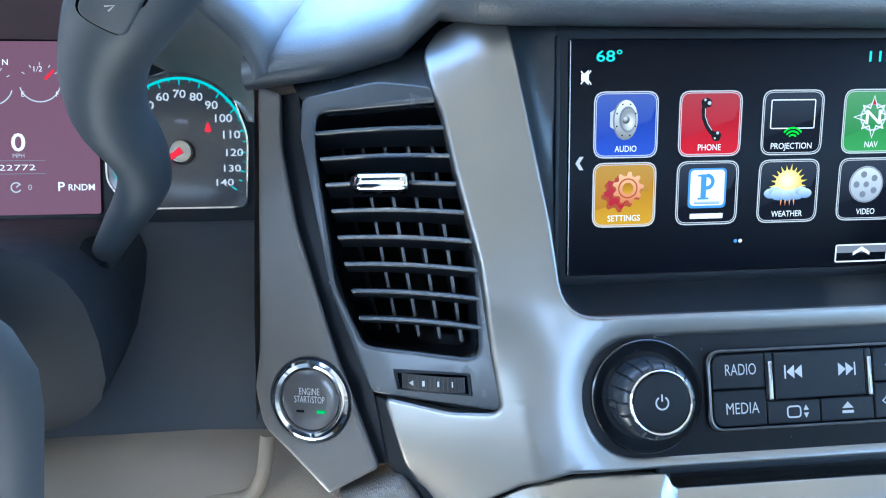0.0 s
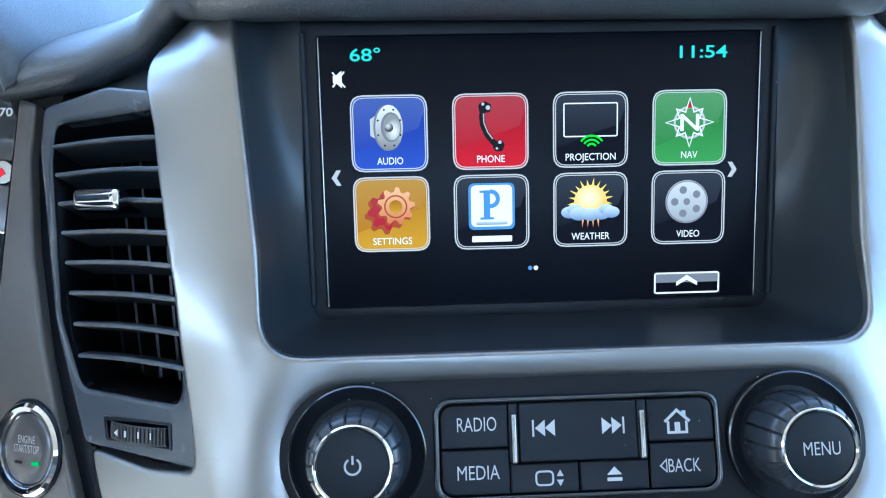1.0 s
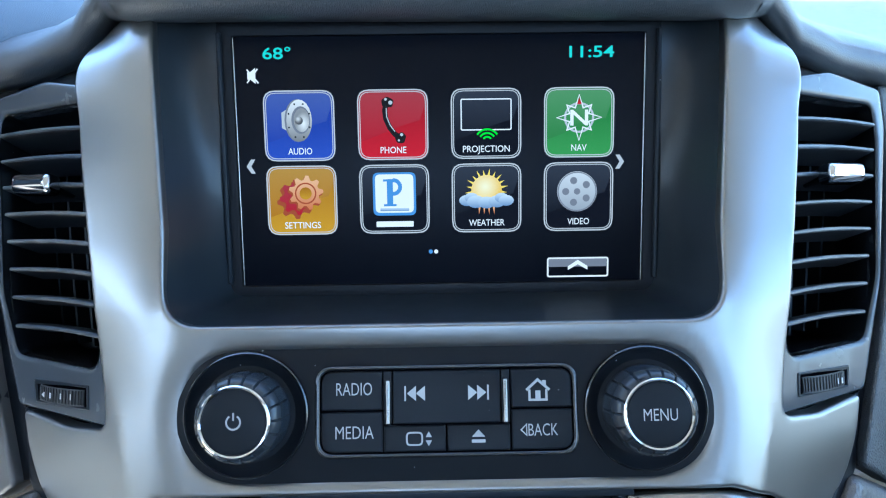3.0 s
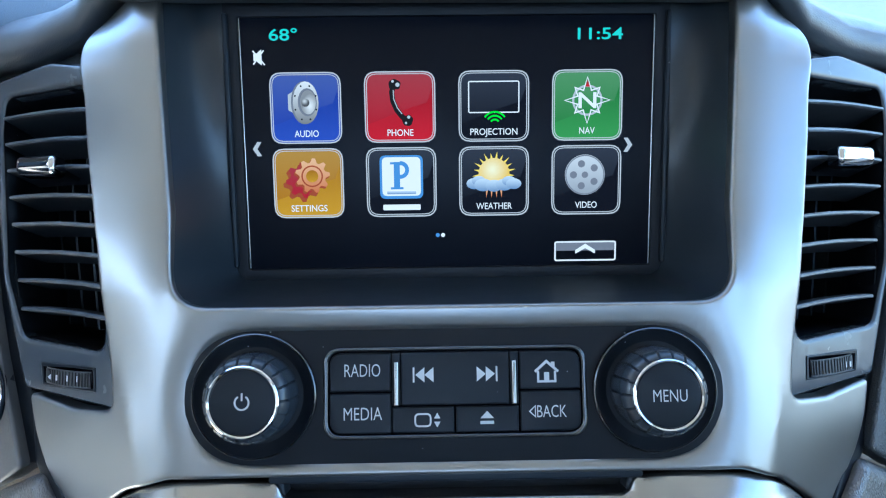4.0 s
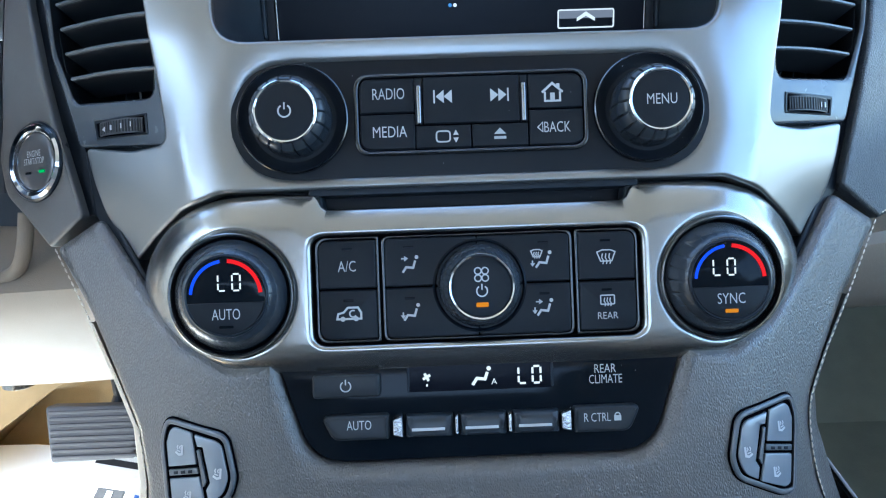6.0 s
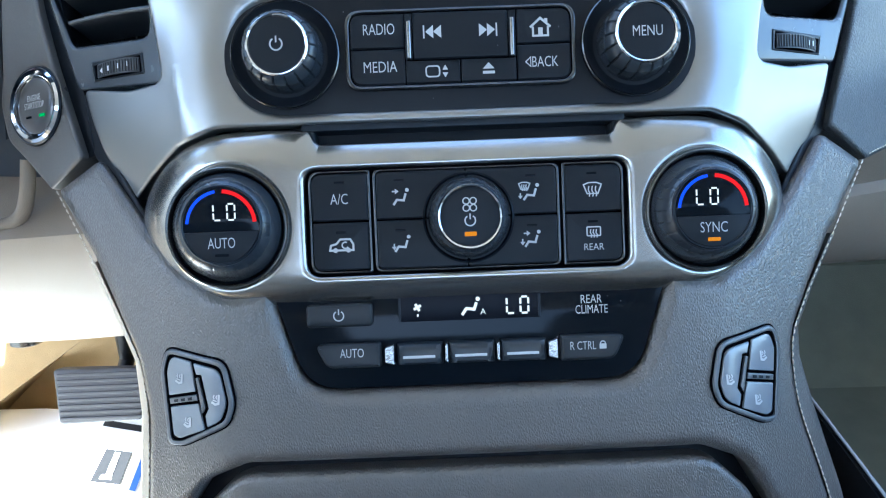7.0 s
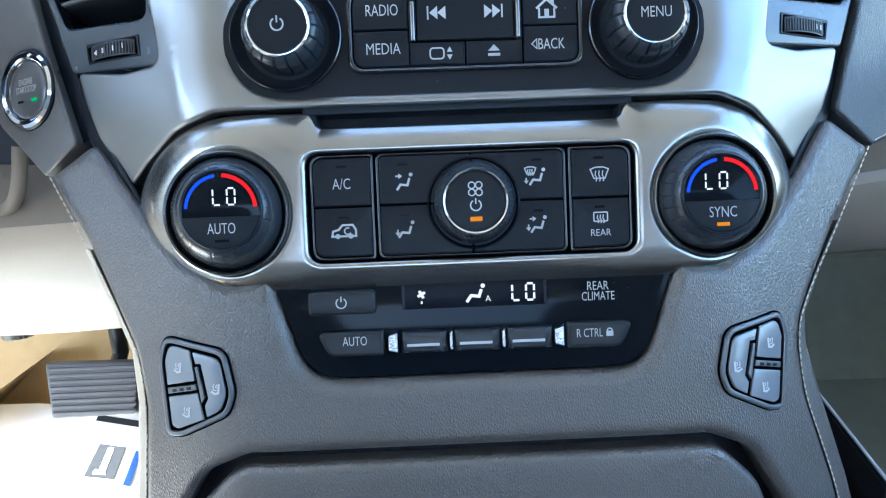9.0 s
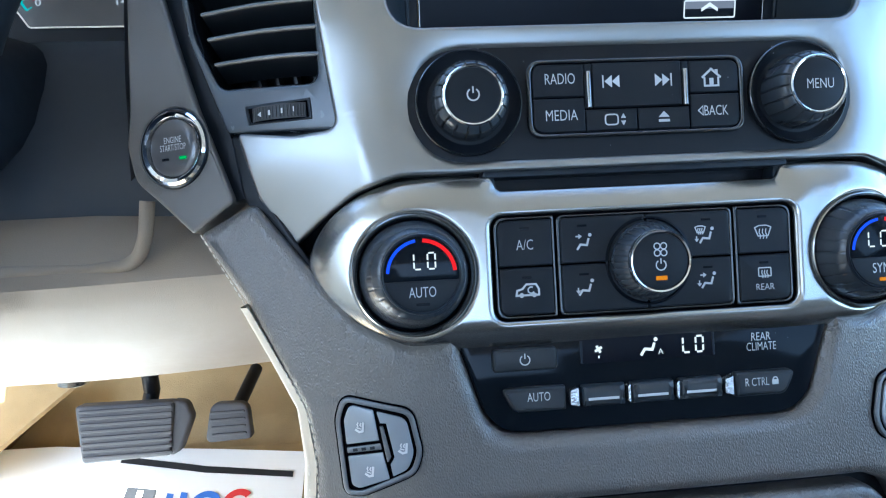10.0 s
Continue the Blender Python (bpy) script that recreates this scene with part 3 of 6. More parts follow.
part("housing", bm, HOUSING, display, "satin black hooded surround", 50)
part("frame", put(plate(box(-93, -5, 93, 114, 2), [box(-86.9, 0.0, 86.9, 105.5, 1)], 0.5, 4, 0.4), screen()), BLACK, display)
for s in (1, -1):
    part("side_rib", put(plate(box(91.0, 1, 93.2, 107, 1.0), [], 2.2, 3, 0.8), screen(), s < 0), SATIN, display)
    part("edge_strip", put(plate(box(85.9, 0.6, 86.5, 105, 0.25), [], 1.0, 1, 0.2), screen(), s < 0), STEEL, display, "thin bright edge strip")
glass = part("glass", put(plate(box(-86.6, 0.2, 86.6, 105.3, 0.8), [], 0.0, 1.0, 0.1), screen()), GLASS, display, "glossy dark glass")
US = screen(0.0)


def ui(name, bm, mat, parent, label=""):
    return part(name, put(bm, US), mat, parent, label)


ui("temperature", words("68°", 4.6, -68.4, 98.4, 0.2, bold=0.012, fit=11.8), UI_TEAL, glass, "teal outside temperature 68 degrees")
ui("clock", words("11:54", 4.6, 63.9, 97.7, 0.2, bold=0.012, fit=19.0), UI_TEAL, glass, "teal clock reading 11:54")
ui("mute_symbol", merge(shape([(-81, 87.8), (-79.8, 87.8), (-77.6, 86), (-77.6, 92.6), (-79.8, 90.8), (-81, 90.8)], 0.1), stroke([(-81.2, 92), (-76.4, 86.2)], 0.6, 0.15), stroke([(-76.6, 92.2), (-81.2, 86.4)], 0.6, 0.15)), UI_WHITE, glass)
for s, cx in ((-1, -81.3), (1, 76.6)):
    ui("arrow", shape([(cx + s * 1.8, 51.6), (cx - s * 0.2, 54.6), (cx - s * 2.0, 54.6), (cx - s * 0.2, 51.6), (cx - s * 2.0, 48.6), (cx - s * 0.2, 48.6)]), UI_SILVER, glass)
ui("page_dot", shape(circle(-5.2, 14, 0.9, 14)), UI_SKY, glass)
ui("page_dot", shape(circle(-2.9, 14, 0.9, 14)), UI_WHITE, glass)
drawer = ui("drawer_button", merge(stroke(box(45.7, 2.2, 71.9, 10.2, 0.8), 0.7, 0.1, close=True)), UI_WHITE, glass)
ui("button_shine", shape([(46.2, 6.4), (71.4, 6.4), (71.4, 9.8), (46.2, 9.8)]), UI_GREY, drawer)
ui("chevron", shape([(54.5, 6.6), (58.8, 9.4), (63.1, 6.6), (63.1, 5.0), (58.8, 7.4), (54.5, 5.0)], 0.1), UI_WHITE, drawer)


def tile(cx, cy, base, shine, caption, width):
    """One menu icon: tile, bright border, shine and caption."""
    t = ui("icon_tile", shape(box(cx - 14.6, cy - 14.4, cx + 14.6, cy + 14.4, 4.6)), base, glass, caption.lower() + " menu icon")
    top = [(cx - 13.6, cy + 13.4), (cx - 13.6, cy - 7)] + [(cx - 13.6 + 25 * k / 8, cy - 7 + 11 * (1 - math.cos(k / 8 * math.pi * 0.5)) * 0.8 + 2.2 * math.sin(k / 8 * math.pi)) for k in range(1, 9)]
    top += [(cx + 13.6, cy + 8), (cx + 13.6, cy + 11.4), (cx + 11.6, cy + 13.4)]
    ui("shine", shape(top, 0.03), shine, t)
    ui("border", merge(stroke(box(cx - 14.7, cy - 14.5, cx + 14.7, cy + 14.5, 4.8), 0.55, 0.12, close=True)), UI_EDGE, t)
    ui("inner_border", merge(stroke(box(cx - 13.9, cy - 13.7, cx + 13.9, cy + 13.7, 4.2), 0.35, 0.1, close=True)), UI_EDGE, t)
    if width:
        ui("caption", words(caption, 2.7, cx, cy - 10.6, 0.4, bold=0.006, fit=width), UI_WHITE, t)
    return t


TX, T1, T2 = (-60.0, -20.4, 19.2, 58.8), 68.4, 36.9
# loudspeaker
t = tile(TX[0], T1, UI_BLUE, UI_BLUE2, "AUDIO", 10.2)
x, y = TX[0], T1 + 2.2
ui("magnet", shape([(x - 7.4, y - 3), (x - 7.4, y + 3.4), (x - 2, y + 6.6), (x - 2, y - 6)], 0.06), UI_SILVER, t)
ui("rim_edge", shape([(x - 0.7 + 5.5 * math.cos(a / 24 * 6.2832), y + 8.9 * math.sin(a / 24 * 6.2832)) for a in range(24)], 0.09), UI_GREY, t)
ui("rim", shape([(x + 5.4 * math.cos(a / 20 * 6.2832), y + 8.8 * math.sin(a / 20 * 6.2832)) for a in range(20)], 0.12), UI_METAL, t)
ui("cone", shape([(x + 0.7 + 4.0 * math.cos(a / 20 * 6.2832), y + 0.2 + 5.8 * math.sin(a / 20 * 6.2832)) for a in range(20)], 0.18), UI_GREY, t)
ui("cone_face", shape([(x + 1.0 + 3.3 * math.cos(a / 20 * 6.2832), y + 0.2 + 5.0 * math.sin(a / 20 * 6.2832)) for a in range(20)], 0.22), UI_CONE, t)
ui("dust_cap", shape(circle(x - 0.1, y, 1.7, 16), 0.28), UI_CAP, t)
for k in range(8):
    ui("screw", shape(circle(x + 4.7 * math.cos(k * 0.7854 + 0.39), y + 7.4 * math.sin(k * 0.7854 + 0.39), 0.4, 8), 0.26), UI_DARK, t)
# handset
t = tile(TX[1], T1, UI_RED, UI_RED2, "PHONE", 11.0)
x, y = TX[1], T1 + 2.0
ui("handset", merge(stroke([(x - 2.6, y + 7.4), (x - 3.4, y + 4), (x - 3.0, y + 0.5), (x - 1.4, y - 3.2), (x + 0.8, y - 6), (x + 3, y - 7.4)], 2.2, 0.12), shape(rounded([(x - 4.4, y + 5.6, 0.8), (x - 0.2, y + 5.2, 1.2), (x + 0.6, y + 8.2, 1.2), (x - 2.2, y + 9.8, 1.6), (x - 4.8, y + 8.4, 1.4)]), 0.16), shape(rounded([(x + 0.6, y - 7.4, 0.8), (x + 3.6, y - 4.8, 1.2), (x + 5.6, y - 6.8, 1.2), (x + 4.6, y - 10.0, 1.6), (x + 1.6, y - 9.6, 1.2)]), 0.16)), UI_BLACK, t)
ui("glint", merge(stroke([(x - 2.7, y + 5), (x - 2.6, y + 1.4), (x - 1.2, y - 2.2), (x + 0.8, y - 4.9)], 0.4, 0.26), shape(circle(x - 0.9, y + 7.2, 0.9, 10), 0.26), shape(circle(x - 2.9, y + 8.6, 0.6, 10), 0.26), shape(circle(x + 3.6, y - 6.2, 0.7, 10), 0.26), shape(circle(x + 2.4, y - 8.6, 0.5, 10), 0.26)), UI_SILVER, t)
# projection
t = tile(TX[2], T1, UI_DARK, UI_DARK2, "PROJECTION", 20.0)
x, y = TX[2], T1
ui("outline", stroke(box(x - 10.6, y - 2.6, x + 10.6, y + 10.2, 0.6), 0.5, 0.14, close=True), UI_WHITE, t)
for r in (2.0, 3.6, 5.2):
    ui("signal_arc", stroke(arc(x + 0.4, y - 7.6, r, 35, 145, 10), 0.8, 0.18), UI_LIME, t)
# compass
t = tile(TX[3], T1, UI_GREEN, UI_GREEN2, "NAV", 6.6)
x, y = TX[3], T1 + 2.0
ui("ring", stroke(circle(x, y, 6.0, 32), 0.9, 0.12, close=True), UI_SILVER, t)
star = []
for k in range(8):
    a, r = math.pi / 2 + k * math.pi / 4, (9.6, 7.4)[k % 2]
    star += [(x + r * math.cos(a), y + r * math.sin(a)), (x + 4.4 * math.cos(a + 0.39), y + 4.4 * math.sin(a + 0.39))]
ui("star", stroke(star, 0.55, 0.16, close=True), UI_WHITE, t)
ui("disc", shape(circle(x, y, 4.6, 24), 0.14), UI_GREEN2, t)
ui("north_mark", shape([(x - 1, y + 5.6), (x + 1, y + 5.6), (x, y + 8.4)], 0.3), UI_RED, t)
ui("north_letter", words("N", 6.4, x, y, 0.45, bold=0.014, fit=7.6), UI_WHITE, t)


def gear(cx, cy, r, teeth):
    pts = []
    for k in range(teeth * 4):
        a = 2 * math.pi * k / (teeth * 4)
        rr = r if k % 4 < 2 else r * 0.76
        pts.append((cx + rr * math.cos(a), cy + rr * math.sin(a)))
    return pts


# settings wheels
t = tile(TX[0], T2, UI_AMBER, UI_AMBER2, "SETTINGS", 15.4)
x, y = TX[0], T2 + 2.0
ui("back_wheel", shape(gear(x - 2.8, y - 2.0, 8.0, 8), 0.08), UI_BROWN, t)
ui("back_wheel_face", shape(gear(x - 2.0, y - 0.6, 7.6, 8), 0.12), UI_RED2, t)
ui("front_wheel_edge", shape(gear(x + 1.2, y + 0.4, 7.5, 9), 0.16), UI_BROWN, t)
ui("front_wheel", shape(gear(x + 1.8, y + 1.2, 7.4, 9), 0.20), UI_ORANGE, t)
ui("wheel_groove", stroke(circle(x + 1.6, y + 1.0, 4.3, 24), 0.6, 0.26, close=True), UI_BROWN, t)
ui("wheel_bore", shape(circle(x + 1.6, y + 1.0, 2.6, 20), 0.28), UI_AMBER, t)
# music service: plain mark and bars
t = tile(TX[1], T2, UI_DARK, UI_DARK2, "MUSIC", 0)
x, y = TX[1], T2 + 2.2
ui("card_edge", shape(box(x - 9.2, y - 9.2, x + 9.2, y + 9.2, 2.4), 0.10), UI_SKY, t)
ui("card", shape(box(x - 8.2, y - 8.0, x + 8.2, y + 8.4, 2.0), 0.16), UI_WHITE, t)
ui("mark_bar", shape(box(x - 3.2, y - 4.6, x - 0.6, y + 6.4, 0.2), 0.24), UI_SKY, t)
ui("mark_bow", stroke(arc(x - 0.4, y + 3.0, 2.9, -95, 95, 12), 1.7, 0.24), UI_SKY, t)
ui("mark_foot", merge(shape(box(x - 4.6, y - 5.2, x + 0.8, y - 4.3, 0.1), 0.26), shape(box(x - 4.8, y + 5.4, x - 1, y + 6.3, 0.1), 0.26)), UI_SKY, t)
ui("small_bar", shape(box(x - 6.2, y - 7.3, x + 6.2, y - 6.0, 0.3), 0.26), UI_CLOUD, t)
ui("caption_bar", shape(box(x - 8.0, T2 - 11.9, x + 8.0, T2 - 9.5, 0.4), 0.3), UI_WHITE, t)
# weather
t = tile(TX[2], T2, UI_DARK, UI_DARK2, "WEATHER", 15.4)
x, y = TX[2], T2 + 3.2
for k in range(-1, 12):
    a = radians(-6 + k * 17.5)
    ui("sun_ray", shape([(x + 5.6 * math.cos(a - 0.12), y + 5.6 * math.sin(a - 0.12)), (x + (8.9 + 0.6 * (k % 2)) * math.cos(a), y + (8.9 + 0.6 * (k % 2)) * math.sin(a)), (x + 5.6 * math.cos(a + 0.12), y + 5.6 * math.sin(a + 0.12))], 0.10), UI_SUN, t)
ui("sun", shape(circle(x, y, 6.6, 30), 0.14), UI_DISC, t)
for k in (-3, -1, 1, 3):
    ui("sun_beam", shape([(x + k - 0.6, y - 6), (x + k + 0.6, y - 6), (x + k * 1.1, y - 10.4)], 0.12), UI_ORANGE, t)
for dx, dy, r in ((-8.4, -4.2, 3.0), (-4.6, -4.8, 3.4), (0, -5.2, 3.2), (4.4, -4.8, 3.2), (8.4, -4.4, 2.9), (-6.6, -3.0, 2.6), (6.4, -3.2, 2.6)):
    ui("cloud_puff", shape([(x + dx + r * 1.15 * math.cos(a / 16 * 6.2832), y + dy + r * 0.8 * math.sin(a / 16 * 6.2832)) for a in range(16)], 0.22 + 0.004 * dx), UI_CLOUD, t)
# film reel
t = tile(TX[3], T2, UI_DARK, UI_DARK2, "VIDEO", 9.4)
x, y = TX[3] - 0.6, T2 + 2.2
ui("reel", shape(circle(x, y, 8.6, 36), 0.12), UI_REEL, t)
ui("reel_edge", stroke(circle(x, y, 8.2, 36), 0.5, 0.2, close=True), UI_GREY, t)
for k in range(5):
    ui("reel_hole", shape(circle(x + 4.9 * math.cos(radians(108 + 72 * k)), y + 4.9 * math.sin(radians(108 + 72 * k)), 1.55, 16), 0.22), UI_GREY, t)
ui("reel_hub", shape(circle(x, y, 1.4, 16), 0.22), UI_GREY, t)

# ---- radio controls ----
radio = thing("radio_panel", at(0, -3, -12), "black radio control panel with two knobs and a block of keys", "radio panel")
FR = flat(-5.0)
part("panel", put(plate(rounded([(-96, -29, 24), (96, -29, 24), (96, 22, 24), (-96, 22, 24)], 10), [], -2.2, 6, 0.6), FR), BLACK, radio)
part("key_surround", put(plate(box(-46.6, -18.4, 46.6, 13.9, 6.5, 8), [box(-44.6, -16.6, 44.6, 12.2, 5, 8)], 0.35, 4, 0.95, 0.9), FR), EDGE, radio, "glossy raised rim round the keys")
PR = flat(-5.0)
part("key_bed", put(plate(box(-45.4, -17.4, 45.4, 13.0, 5.5, 8), [], -1.2, 2, 0.1), FR), GAP, radio)


def key(parent, where, outline, top=0.0, mat=KEY, depth=4.0, bev=0.6, name="key", mirror=False):
    return part(name, put(plate(outline, [], top, depth, bev), where, mirror), mat, parent)


def power_mark(cx, cy, r, w, h):
    return merge(stroke(arc(cx, cy, r, 122, 418, 20), w, h), stroke([(cx, cy + r * 0.25), (cx, cy + r * 1.35)], w, h))


k = key(radio, PR, rounded([(-44.2, -1.7, 0.5), (-22.6, -1.7, 0.5), (-22.6, 11.8, 0.5), (-44.2, 11.8, 4.5)]))
part("lettering", put(words("RADIO", 4.4, -32.6, 5.8, 0.12, fit=12.6), PR), PRINT, k)
k = key(radio, PR, rounded([(-44.2, -16.2, 4.5), (-22.6, -16.2, 0.5), (-22.6, -2.3, 0.5), (-44.2, -2.3, 0.5)]))
part("lettering", put(words("MEDIA", 4.4, -32.5, -9.2, 0.12, fit=13.4), PR), PRINT, k)
k = key(radio, PR, rounded([(-19.0, -6.6, 0.5), (19.0, -6.6, 0.5), (19.0, 11.8, 0.5), (-19.0, 11.8, 0.5)]), 0.4)
part("skip_back_mark", put(merge(shape([(-14.0, 4), (-10.8, 6.6), (-10.8, 1.4)], 0.4), shape([(-10.8, 4), (-7.6, 6.6), (-7.6, 1.4)], 0.4), stroke([(-14.6, 1.4), (-14.6, 6.6)], 0.6, 0.4)), PR), PRINT, k)
part("skip_ahead_mark", put(merge(shape([(14.0, 4), (10.8, 1.4), (10.8, 6.6)], 0.4), shape([(10.8, 4), (7.6, 1.4), (7.6, 6.6)], 0.4), stroke([(14.6, 1.4), (14.6, 6.6)], 0.6, 0.4)), PR), PRINT, k)
for s in (1, -1):
    part("bar_bed", put(plate(box(19.3, -6.6, 22.3, 11.8, 0.3), [], -0.1, 3, 0.3), PR, s < 0), KEY, radio)
    part("chrome_bar", put(plate(box(19.8, -6.8, 21.7, 8.8, 0.5), [], 1.2, 4, 0.92), PR, s < 0), STEEL, radio, "slim chrome bar")
k = key(radio, PR, rounded([(-22.2, -16.2, 0.4), (-0.5, -16.2, 0.4), (-0.5, -7.2, 0.4), (-22.2, -7.2, 0.4)]))
part("screen_mark", put(merge(stroke(box(-14.2, -13.8, -8.8, -9.6, 1.4), 0.6, 0.0, close=True), shape([(-7.6, -11.2), (-5.4, -11.2), (-6.5, -9.2)]), shape([(-7.6, -12.3), (-5.4, -12.3), (-6.5, -14.3)])), PR), PRINT, k)
k = key(radio, PR, rounded([(0.1, -16.2, 0.4), (22.2, -16.2, 0.4), (22.2, -7.2, 0.4), (0.1, -7.2, 0.4)]))
part("eject_mark", put(merge(shape([(8.6, -11.4), (13.4, -11.4), (11.0, -8.9)]), shape([(8.6, -13.4), (13.4, -13.4), (13.4, -12.3), (8.6, -12.3)])), PR), PRINT, k)
k = key(radio, PR, rounded([(22.8, -1.7, 0.5), (44.2, -1.7, 0.5), (44.2, 11.8, 4.5), (22.8, 11.8, 0.5)]))
part("home_mark", put(merge(stroke([(28.2, 4.4), (32.3, 8.0), (36.4, 4.4)], 0.9), shape([(33.9, 7.8), (35.2, 7.8), (35.2, 5.6), (33.9, 6.6)]), stroke([(29.3, 4.6), (29.3, 1.0), (35.3, 1.0), (35.3, 4.6)], 0.8), shape(box(31.4, 1.0, 33.2, 4.2, 0.1))), PR), PRINT, k)
k = key(radio, PR, rounded([(22.8, -16.2, 0.5), (44.2, -16.2, 4.5), (44.2, -2.3, 0.5), (22.8, -2.3, 0.5)]))
part("lettering", put(merge(stroke([(28.0, -7.4), (26.0, -9.3), (28.0, -11.2)], 0.45, close=True), words("BACK", 4.2, 33.8, -9.3, 0.12, fit=10.4)), PR), PRINT, k)
for s, mark in ((-1, "power"), (1, "MENU")):
    c, cy = s * 70.7, -2.6
    part("dish", put(lathe([(21.9, -2.2), (21.6, -0.3), (21.0, 0.35), (20.3, -0.2), (19.4, -0.9), (16.2, -2.6), (9, -2.8)], c, cy, 80), FR), BLACK, radio, "round dished seat of a knob")
    part("dish_rim", put(lathe([(22.0, -1.8), (21.9, 0.1), (21.45, 0.5), (21.0, 0.1), (20.9, -1.0)], c, cy, 80, close=False), FR), EDGE, radio)
    kn = part("knob", put(lathe([(15.6, -2.4), (15.4, 1), (14.9, 8.0), (13.9, 10.4), (12.4, 11.9), (11.8, 12.0)], c, cy, 180, 18, 0.7), FR), KNOBSIDE, radio, "black ribbed rotary knob")
    part("ring", put(lathe([(12.1, 11.6), (12.0, 12.6), (11.55, 13.0), (11.0, 12.7), (10.85, 11.6)], c, cy, close=False), FR), CHROME, kn, "thin chrome ring")
    part("face", put(lathe([(10.85, 12.0), (10.6, 12.6), (9.6, 12.8)], c, cy), FR), KEY, kn)
    sign = power_mark(c, cy, 2.3, 0.6, 13.0) if mark == "power" else words("MENU", 4.0, c + 0.2, cy, 13.15, fit=11.4)
    part("marking", put(sign, FR), PRINT, kn)

# ---- disc slot ----
slot = thing("disc_slot", at(0, -35, -25), "narrow black disc slot between the radio and the climate panel", "disc slot")
part("roof", put(plate(box(-66, -33.5, 66, -30, 1), [], -3, 14, 0.5), FR), SATIN, slot)
part("throat", put(plate(box(-64, -42, 64, -30, 1), [], -14, 3, 0.3), FR), BLACK, slot)
for s in (1, -1):
    part("lug", put(plate(rounded([(60.4, -38.6, 0.8), (66.5, -38.4, 1), (66.5, -31, 1), (61.5, -31.5, 1.5)]), [], -4.5, 8, 0.8), FR, s < 0), SATIN, slot)

# ---- climate controls ----
climate = thing("climate_panel", at(0, -70, -12), "dark silver climate panel with two temperature knobs and black keys", "climate panel")
lobe = [(p.x, p.y) for p in smooth_path([(40, -103.9, 0), (62, -103.9, 0), (86, -103.6, 0), (103, -101.6, 0), (118, -95.8, 0), (131, -87, 0), (138.8, -77, 0), (141.4, -66.5, 0), (138.2, -56, 0), (130, -45.6, 0), (118, -37.8, 0), (103, -33.4, 0), (85, -32.4, 0), (63.8, -33.0, 0)], 9)] + [(62.4, -34.6), (61, -37.6), (59, -38.9)]
lobe += [(-x, y) for x, y in reversed(lobe)]


LOBE_A, LOBE_B = np.array(lobe), np.array(lobe[1:] + lobe[:1])
LOBE_D = LOBE_B - LOBE_A
LOBE_L = np.maximum((LOBE_D ** 2).sum(1), 1e-9)


def domed(u, v, h):
    """The climate panel's face, which rolls off towards its outer edge."""
    w = np.array((u, v)) - LOBE_A
    k = np.clip((w * LOBE_D).sum(1) / LOBE_L, 0, 1)
    d = math.sqrt(((w - LOBE_D * k[:, None]) ** 2).sum(1).min())
    return skin()(u, v, h - 5.5 * max(0.0, 1 - d / 13.0) ** 1.8)


part("bezel", put(plate(lobe, [circle(96.8, -71.4, 24.7, 60), circle(-96.8, -71.4, 24.7, 60), box(-65, -92.6, 65, -49.4, 6, 6)], 2.2, 12, 0.6, 2.6, 7, (2.5, 2.5), 1.8), domed), STEEL, climate, sharp=60)
part("key_tray", put(plate(box(-69, -97, 69, -45, 6), [], -2.0, 4, 0.4), FR), GAP, climate)
for x0, x1, r0, r1 in ((-63.6, -38.6, 4.5, 1.0), (38.6, 63.6, 1.0, 4.5)):
    part("key_surround", put(plate(rounded([(x0, -91.6, r0), (x1, -91.6, r1), (x1, -50.2, r1), (x0, -50.2, r0)]), [rounded([(x0 + 1.1, -90.6, r0), (x1 - 1.1, -90.6, r1), (x1 - 1.1, -51.2, r1), (x0 + 1.1, -51.2, r0)])], 1.0, 5, 0.5), FR), EDGE, climate)
part("key_surround", put(plate(box(-37.6, -91.6, 37.6, -50.2, 3), [box(-36.4, -90.6, 36.4, -51.2, 2.4)], 1.0, 5, 0.5), FR), EDGE, climate)
PC = flat(-3.6)


def airflow_mark(x, y, s, arrows):
    """Airflow sign: a bent seat line with a dot and arrows."""
    k = 0.8
    b = [shape(circle(x + 3.0 * s * k, y + 3.6 * k, 0.95 * k, 12)), stroke([(x + 2.3 * s * k, y + 1.9 * k), (x + 1.2 * s * k, y - 1.6 * k), (x - 2.2 * s * k, y - 1.2 * k), (x - 4.0 * s * k, y - 3.8 * k)], 1.1 * k)]
    for ax, ay, dx, dy in arrows:
        ax, ay, dx, dy = ax * k, ay * k, dx * k, dy * k
        b.append(stroke([(x + ax, y + ay), (x + ax + dx * 0.7, y + ay + dy * 0.7)], 0.55))
        px, py = -dy, dx
        b.append(shape([(x + ax + dx, y + ay + dy), (x + ax + dx * 0.45 + px * 0.4, y + ay + dy * 0.45 + py * 0.4), (x + ax + dx * 0.45 - px * 0.4, y + ay + dy * 0.45 - py * 0.4)]))
    return merge(*b)


